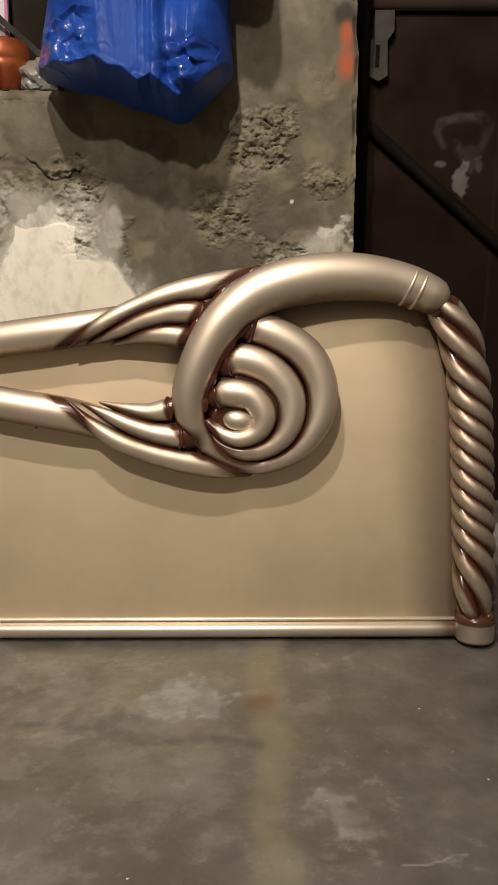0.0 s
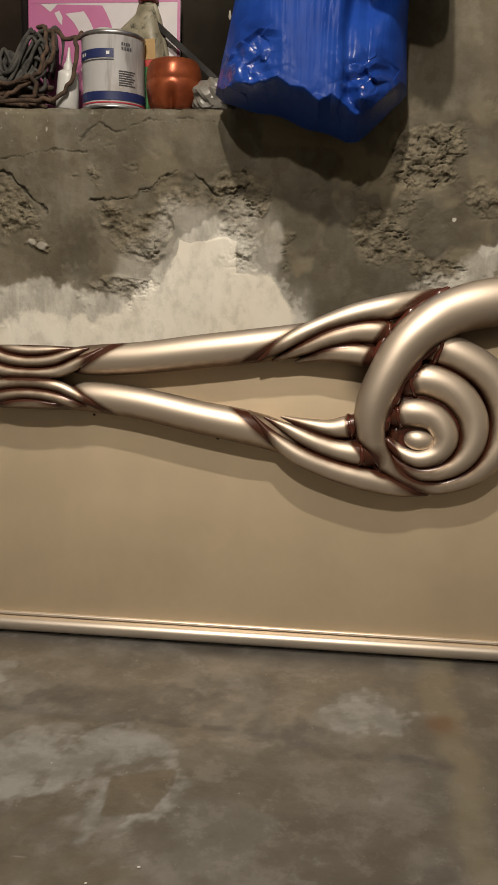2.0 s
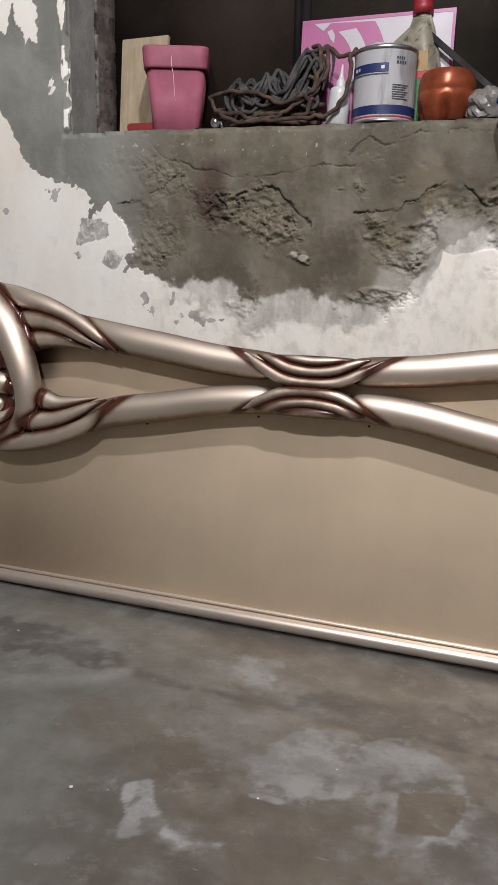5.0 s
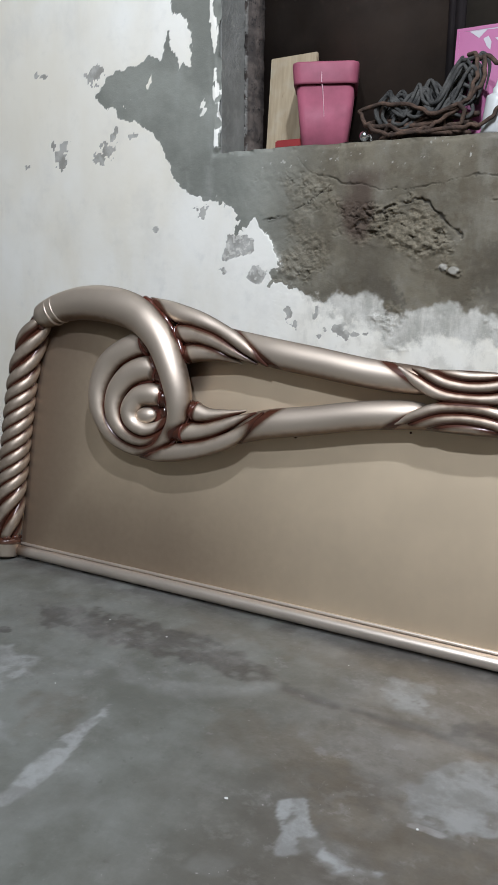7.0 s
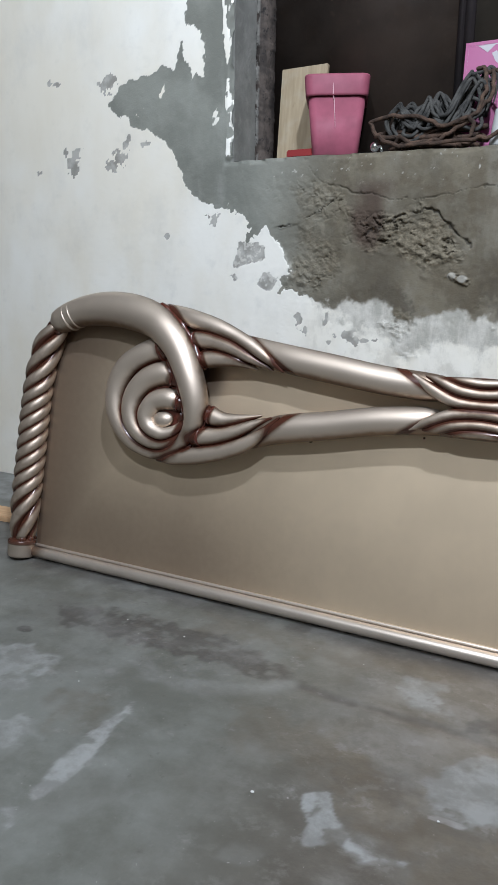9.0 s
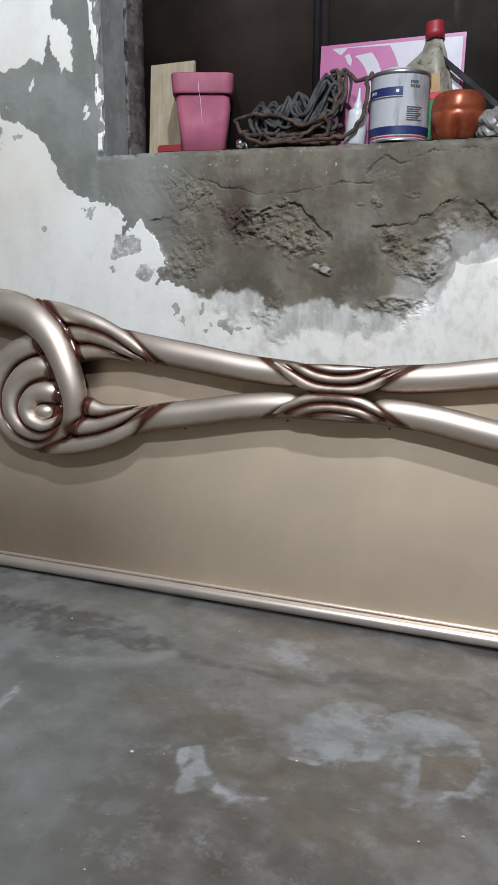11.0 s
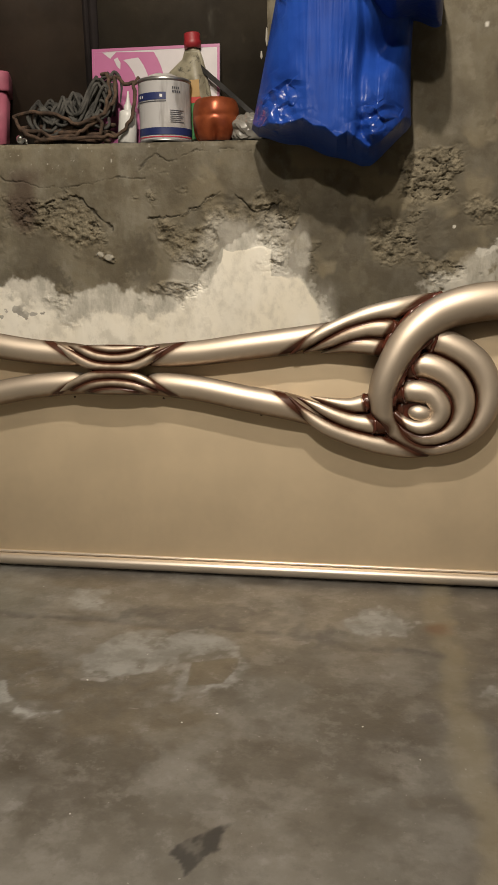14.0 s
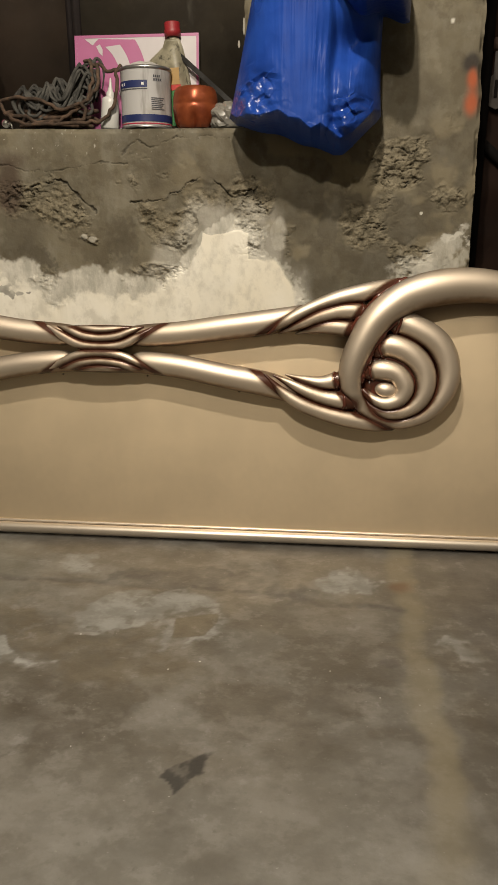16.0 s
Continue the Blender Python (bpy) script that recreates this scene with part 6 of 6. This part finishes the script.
def pink_panel():
    pink = plain("printed_pink", (0.36, 0.098, 0.220), 0.4, 0, 0.08)
    white = plain("printed_white", (0.44, 0.41, 0.425), 0.4, 0, 0.06)
    ob = empty("printed_box", pose(-0.403, 1.738, S, -6, 0, 0), "flat pink and white printed cardboard box leaning on the shutter", "box")
    w, h = 0.160, 0.231
    part("carton", box(bmesh.new(), (-w, 0, 0), (w, 0.012, h), 0.001), white, ob, smooth=False)

    def flat(name, outline, y, material=pink):
        bm = bmesh.new()
        bm.faces.new([bm.verts.new((x, y, z)) for x, z in outline])
        part(name, bm, material, ob, smooth=False)

    for x0, x1, z0, z1 in ((-w, w, h - 0.007, h), (-w, -w + 0.006, 0, h - 0.0072), (w - 0.006, w, 0, h - 0.0072)):
        flat("pink_border", [(x0, z0), (x1, z0), (x1, z1), (x0, z1)], -0.0006)

    def arc(cx, cz, r, a0, a1, n=14):
        return [(cx + r * math.cos(a0 + (a1 - a0) * k / n), cz + r * math.sin(a0 + (a1 - a0) * k / n)) for k in range(n + 1)]

    # a pink flower of broad petals with white gaps between them
    flat("pink_flower", [(-w + 0.0062, 0.001)] + [(min(x, 0.024), min(z, h - 0.0072)) for x, z in arc(-0.14, 0.125, 0.166, -0.75, 0.60)] + [(-w + 0.0062, h - 0.0072)], -0.0008)
    flat("white_gap", [(-w + 0.027, h - 0.009), (-w + 0.063, h - 0.009), (-w + 0.047, h - 0.024)], -0.0014, white)
    flat("white_gap", [(-w + 0.056, h - 0.026), (-w + 0.066, h - 0.022), (-w + 0.073, h - 0.034), (-w + 0.072, h - 0.050), (-w + 0.064, h - 0.042)], -0.0014, white)
    outer = [(x, min(z, h - 0.009)) for x, z in arc(-0.14, 0.125, 0.128, -0.45, 0.70)]
    inner = [(x, min(z, h - 0.009)) for x, z in arc(-0.14, 0.125, 0.098, 0.92, -0.35)]
    flat("white_gap", outer + inner, -0.0014, white)


pink_panel()


def stick_and_scraps():
    dark = plain("black_flat_bar", (0.008, 0.007, 0.006), 0.75, 0.0)
    bm = box(bmesh.new(), (-0.006, -0.003, 0.0), (0.006, 0.003, 0.28), 0.001)
    ob = part("metal_bar", bm, dark, smooth=False)
    ob.matrix_world = pose(-0.088, 1.715, S + 0.004, -4, -49.5, 0)
    tagged(ob, "thin black flat bar leaning across the sill", "metal bar")
    clear = plain("crumpled_clear_plastic", (0.19, 0.18, 0.16), 0.32, 0, 0.35, 60.0, 0.3)
    bm = bmesh.new()
    bmesh.ops.create_icosphere(bm, subdivisions=4, radius=1.0)
    for v in bm.verts:
        k = 1 + 0.5 * (abs(noise.noise(v.co * 1.7)) - 0.2) + 0.12 * abs(noise.noise(v.co * 5.0))
        v.co = Vector((v.co.x * 0.042 * k, v.co.y * 0.030 * k, max(0.0, 0.022 + v.co.z * 0.034 * k)))
    ob = part("plastic_wrap", bm, clear, crease=22)
    ob.matrix_world = pose(-0.158, 1.668, S)
    tagged(ob, "crumpled clear plastic wrap on the sill", "plastic wrap")
    chrome = Nodes("chrome", 0.12, 1.0, (0.7, 0.7, 0.7)).mat
    ob = empty("chrome_knob", pose(-0.720, 1.655, S + 0.004), "small round chrome knob lying on the sill", "knob")
    bm = bmesh.new()
    bmesh.ops.create_uvsphere(bm, u_segments=20, v_segments=12, radius=0.0105)
    bmesh.ops.translate(bm, vec=(0, 0, 0.0105), verts=bm.verts)
    part("ball", bm, chrome, ob)
    part("stem", sweep(bmesh.new(), spline([(0.008, -0.004, 0.009), (0.015, -0.006, 0.010), (0.0185, -0.008, 0.004), (0.0185, -0.008, 0.001)], 5), [0.003] * 16, 8), chrome, ob)


stick_and_scraps()

# ---------------------------------------------------------------- the hanging bag


def blue_bag():
    n = Nodes("blue_polythene", 0.38, 0.0, (0.01, 0.05, 0.3), 0.0)
    n.colour(n.mix(n.span(n.noise(9.0, 4.0), 0.3, 0.7), (0.0056, 0.037, 0.222), (0.0110, 0.060, 0.320)))
    n.set("Roughness", n.span(n.attribute("crease"), 0.0, 1.0, 0.46, 0.22))
    n.set("Specular IOR Level", n.span(n.attribute("crease"), 0.0, 1.0, 0.10, 0.42))
    grain = n.math("ADD", n.noise(90.0, 4.0, vector=n.stretched((1.0, 1.0, 0.25))), n.math("MULTIPLY", n.attribute("crease"), n.math("MULTIPLY", n.noise(55.0, 3.0, 0.6), 5.0)))
    n.bump(grain, 0.20, 0.002)
    ob = empty("carrier_bag", pose(0, 0, 0), "bulging blue plastic carrier bag hanging on the wall", "bag")

    folds = random.Random(12)
    waves = [(folds.uniform(0, math.pi), folds.uniform(9.0, 24.0), folds.uniform(0, 1)) for _ in range(6)]

    def facets(x, z):
        """Flat facets with sharp folds between them."""
        h = 0.0
        for k, (a, f, shift) in enumerate(waves):
            v = (x * math.cos(a) + z * math.sin(a)) * f + shift + 0.45 * noise.noise(Vector((x * 7, z * 7, 3.0 * k)))
            h += (abs(v % 1.0 - 0.5) * 2 - 0.5) / f
        return h

    seeds = [(folds.uniform(-0.2, 0.3), folds.uniform(0.78, 1.32)) for _ in range(330)]
    tilts = [(folds.uniform(-1, 1), folds.uniform(-1, 1), folds.uniform(-1, 1)) for _ in seeds]

    def shards(x, z):
        """Crumpled film: flat pieces, each tipped its own way, meeting in sharp folds."""
        x, z = x + 0.006 * noise.noise(Vector((x * 25, z * 25, 1.0))), z + 0.006 * noise.noise(Vector((x * 25, z * 25, 5.0)))
        best = sorted(((x - a) ** 2 + (z - b) ** 2, k) for k, (a, b) in enumerate(seeds))[:8]
        total, weight = 0.0, 0.0
        for d, k in best:
            w = math.exp((best[0][0] - d) / 3.0e-5)
            a, b = seeds[k]
            total += w * (0.26 * (tilts[k][0] * (x - a) + tilts[k][1] * (z - b)) + 0.0011 * tilts[k][2])
            weight += w
        return total / weight

    def ridges(x, z, f, seed):
        """Sharp folds between smooth hollows."""
        warp = 0.35 * noise.noise(Vector((x * f * 0.6, z * f * 0.6, seed + 9.0)))
        return 0.5 - abs(noise.noise(Vector((x * f + warp, z * f - warp, seed)))) * 2

    def pouch(name, left, right, bottom, top, depth, y_back, cols, rows, relief):
        """left, right: edge x by height; bottom: height by x; a front and a back sheet joined at the rim."""
        bm = bmesh.new()
        sheets = []
        for front in (1, 0):
            sheet = []
            for j in range(rows + 1):
                line = []
                for i in range(cols + 1):
                    s, t = i / cols, (j / rows) ** 1.2
                    z0 = bottom(s)
                    z = z0 + (top - z0) * t
                    x = left(t) + (right(t) - left(t)) * s
                    round_ = max(0.0, 1 - abs(2 * s - 1) ** 3.2) ** 0.55
                    if front:
                        y = y_back - round_ * depth(s, t) - min(1.0, 3 * round_) * min(1.0, t / 0.02) * relief(s, t, x, z)
                    elif i in (0, cols) or j == 0:
                        line.append(sheets[0][j][i])
                        continue
                    else:
                        y = y_back - 0.003 * round_
                    line.append(bm.verts.new((x, y, z)))
                sheet.append(line)
            sheets.append(sheet)
        for sheet in sheets:
            for a, b in zip(sheet, sheet[1:]):
                for i in range(cols):
                    quad = (a[i], a[i + 1], b[i + 1], b[i])
                    if len(set(quad)) == 4 and not bm.faces.get(quad):
                        bm.faces.new(quad)
        film = part(name, bm, n.mat, ob, crease=12)
        at = np.array([v.co for v in film.data.vertices])
        x, z = at[:, 0], at[:, 2]
        # crushed film shines where it is creased into the corners and at the folded top
        put(film.data, "crease", np.clip(blob(x, z, -0.08, 0.90, 0.07, 0.06) + blob(x, z, 0.14, 0.88, 0.07, 0.05) + 0.8 * blob(x, z, -0.07, 1.10, 0.03, 0.06) + 0.7 * blob(x, z, 0.20, 1.09, 0.08, 0.05), 0, 1))
        return film

    low = lambda s: float(np.interp(s, [0, 0.05, 0.2, 0.42, 0.55, 0.64, 0.70, 0.76, 0.82, 0.88, 0.97, 1.0], [0.878, 0.858, 0.849, 0.828, 0.812, 0.800, 0.795, 0.798, 0.812, 0.830, 0.864, 0.88])) + 0.003 * math.sin(23 * s)

    def body_depth(s, t):
        # the bottom is turned under behind a jagged lower fold
        z0 = low(s)
        fold = float(np.interp(-0.136 + 0.342 * s, [-0.14, -0.118, -0.067, -0.021, 0.002, 0.025, 0.051, 0.071, 0.117, 0.141, 0.163, 0.190], [0.886, 0.872, 0.872, 0.881, 0.866, 0.863, 0.842, 0.853, 0.824, 0.834, 0.856, 0.886]))
        brim = max(0.03, (fold - z0) / (1.30 - z0))
        return 0.130 * (0.12 + 0.88 * (1 - (1 - min(1.0, t / brim)) ** 1.45)) * (1 - 0.16 * max(0.0, t - brim) / (1 - brim))

    def tuck(x, z, line, deep, wide):
        """A flap of film folded over a hollow: steps back below the line, then comes forward again."""
        xs, zs = zip(*line)
        d = float(np.interp(x, xs, zs)) - z
        if d < 0 or not xs[0] < x < xs[-1]:
            return 0.0
        fade = min(1.0, (x - xs[0]) / 0.03, (xs[-1] - x) / 0.03)
        return -deep * fade * min(1.0, d / 0.010) * max(0.0, 1 - d / wide)

    def body(s, t, x, z):
        fan = x - 0.04 - (x - 0.04) * 0.55 * (z - 0.86)
        sway = 0.004 * noise.noise(Vector((x * 9, z * 5, 4.4)))
        pleats = 0.0016 * ridges(fan + sway, z * 0.03, 30.0, 1.7) + 0.0014 * ridges(fan + sway, z * 0.03, 68.0, 3.1) + 0.0007 * ridges(fan, z * 0.03, 150.0, 5.3)
        middle = math.exp(-((s - 0.46) / 0.20) ** 4) + 0.5 * math.exp(-((s - 0.82) / 0.10) ** 4)
        corner = max(math.exp(-((s - 0.17) / 0.13) ** 2 - ((t - 0.13) / 0.10) ** 2), math.exp(-((s - 0.76) / 0.13) ** 2 - ((t - 0.13) / 0.10) ** 2), 0.5 * math.exp(-((s - 0.08) / 0.06) ** 2 - ((t - 0.7) / 0.15) ** 2))
        amount = min(1.0, 1.2 * corner + 0.05 * (1 - min(1.0, middle)) + 0.5 * max(0.0, 1 - t / 0.10))
        y = pleats * (0.25 + 0.75 * min(1.0, middle)) * min(1.0, 0.2 + 2.5 * t)
        if amount > 0.03:
            y += amount * (0.10 * facets(x, z) + 0.035 * facets(x * 2.3 + 0.4, z * 2.3) + 1.0 * shards(x, z))
        y += tuck(x, z, [(-0.125, 0.896), (-0.094, 0.938), (-0.053, 0.957), (-0.010, 0.948)], 0.011, 0.042)
        y += tuck(x, z, [(0.100, 0.895), (0.118, 0.885), (0.144, 0.903), (0.170, 0.902), (0.192, 0.880)], 0.009, 0.022)
        # a soft valley parts the right side from the pleats
        fold = s - 0.645 - 0.035 * math.sin(5 * t + 0.6) - 0.012 * math.sin(17 * t)
        y += 0.006 * math.exp(-((fold + 0.05) / 0.035) ** 2) - 0.011 * math.exp(-(fold / 0.030) ** 2) * min(1.0, t / 0.2) * (0.4 + 0.6 * math.exp(-((t - 0.45) / 0.25) ** 2))
        # the hollow under the folded top
        y -= 0.055 * math.exp(-((s - 0.77) / 0.15) ** 2 - ((t - 0.43) / 0.09) ** 2)
        return y

    pouch("pouch", lambda t: -0.143 + 0.088 * t**0.9, lambda t: 0.207 - 0.012 * math.sin(3 * t) + 0.03 * t * t, low, 1.30, body_depth, WALL - 0.052, 190, 190, body)
    low2 = lambda s: 1.060 + 0.05 * (1 - s) ** 2 + 0.012 * math.sin(11 * s) + 0.02 * s**6
    lobe = lambda s, t: 0.200 * max(0.0, 1 - (1 - min(1.0, t / 0.11)) ** 2) ** 0.5
    pouch("folded_top", lambda t: 0.062 + 0.03 * t, lambda t: 0.260 + 0.012 * math.sin(4 * t) - 0.05 * t, low2, 1.30, lobe, WALL - 0.055, 80, 80,
          lambda s, t, x, z: 0.15 * facets(x + 0.3, z) + 1.3 * shards(x, z))
    nail = plain("nail_steel", (0.2, 0.19, 0.18), 0.5, 0.8)
    part("nail", sweep(bmesh.new(), [(0.07, WALL + 0.01, 1.375), (0.07, WALL - 0.03, 1.385)], [0.003, 0.003], 8), nail, ob)
    for dx in (-0.03, 0.05):
        rows = spline([(0.06 + dx * 2.0, WALL - 0.06, 1.285), (0.07 + dx, WALL - 0.035, 1.34), (0.07, WALL - 0.02, 1.386)], 8)
        part("handle", sweep(bmesh.new(), rows, np.linspace(0.03, 0.006, len(rows)), 12, flat=0.35), n.mat, ob)


blue_bag()


def floor_plank():
    wood = Nodes("pale_pine", 0.65)
    g = wood.noise(10.0, 5.0, vector=wood.stretched((0.5, 8.0, 8.0)))
    wood.colour(wood.mix(wood.span(g, 0.3, 0.7), (0.46, 0.27, 0.135), (0.60, 0.40, 0.22)))
    wood.bump(g, 0.2, 0.001)
    ob = part("wooden_plank", box(bmesh.new(), (-0.7, -0.035, 0), (0.7, 0.035, 0.014), 0.0015), wood.mat, smooth=False)
    ob.matrix_world = pose(-2.0, 1.275, 0.0, 0, 0, 4)
    tagged(ob, "pale pine plank lying on the floor by the wall", "plank")


floor_plank()


def paint_flecks():
    """Tiny dried drops of white paint scattered on the floor."""
    rng = random.Random(21)
    bm = bmesh.new()
    spots = [(-0.494, 0.697, 0.0026), (-0.081, 0.698, 0.002), (-0.29, 0.755, 0.002)] + [(rng.uniform(-1.1, 0.5), rng.uniform(0.2, 1.05), rng.uniform(0.0008, 0.002)) for _ in range(26)]
    for x, y, r in spots:
        ring = [bm.verts.new((x + r * rng.uniform(0.6, 1.2) * math.cos(a), y + r * rng.uniform(0.5, 1.0) * math.sin(a), 0.0022)) for a in np.linspace(0, 6.283, 8)[:-1]]
        bm.faces.new(ring)
    tagged(part("paint_flecks", bm, plain("dried_white_paint", (0.6, 0.6, 0.57), 0.6), smooth=False), "scattered flecks of dried white paint on the floor", "paint flecks", kind="stuff")


paint_flecks()
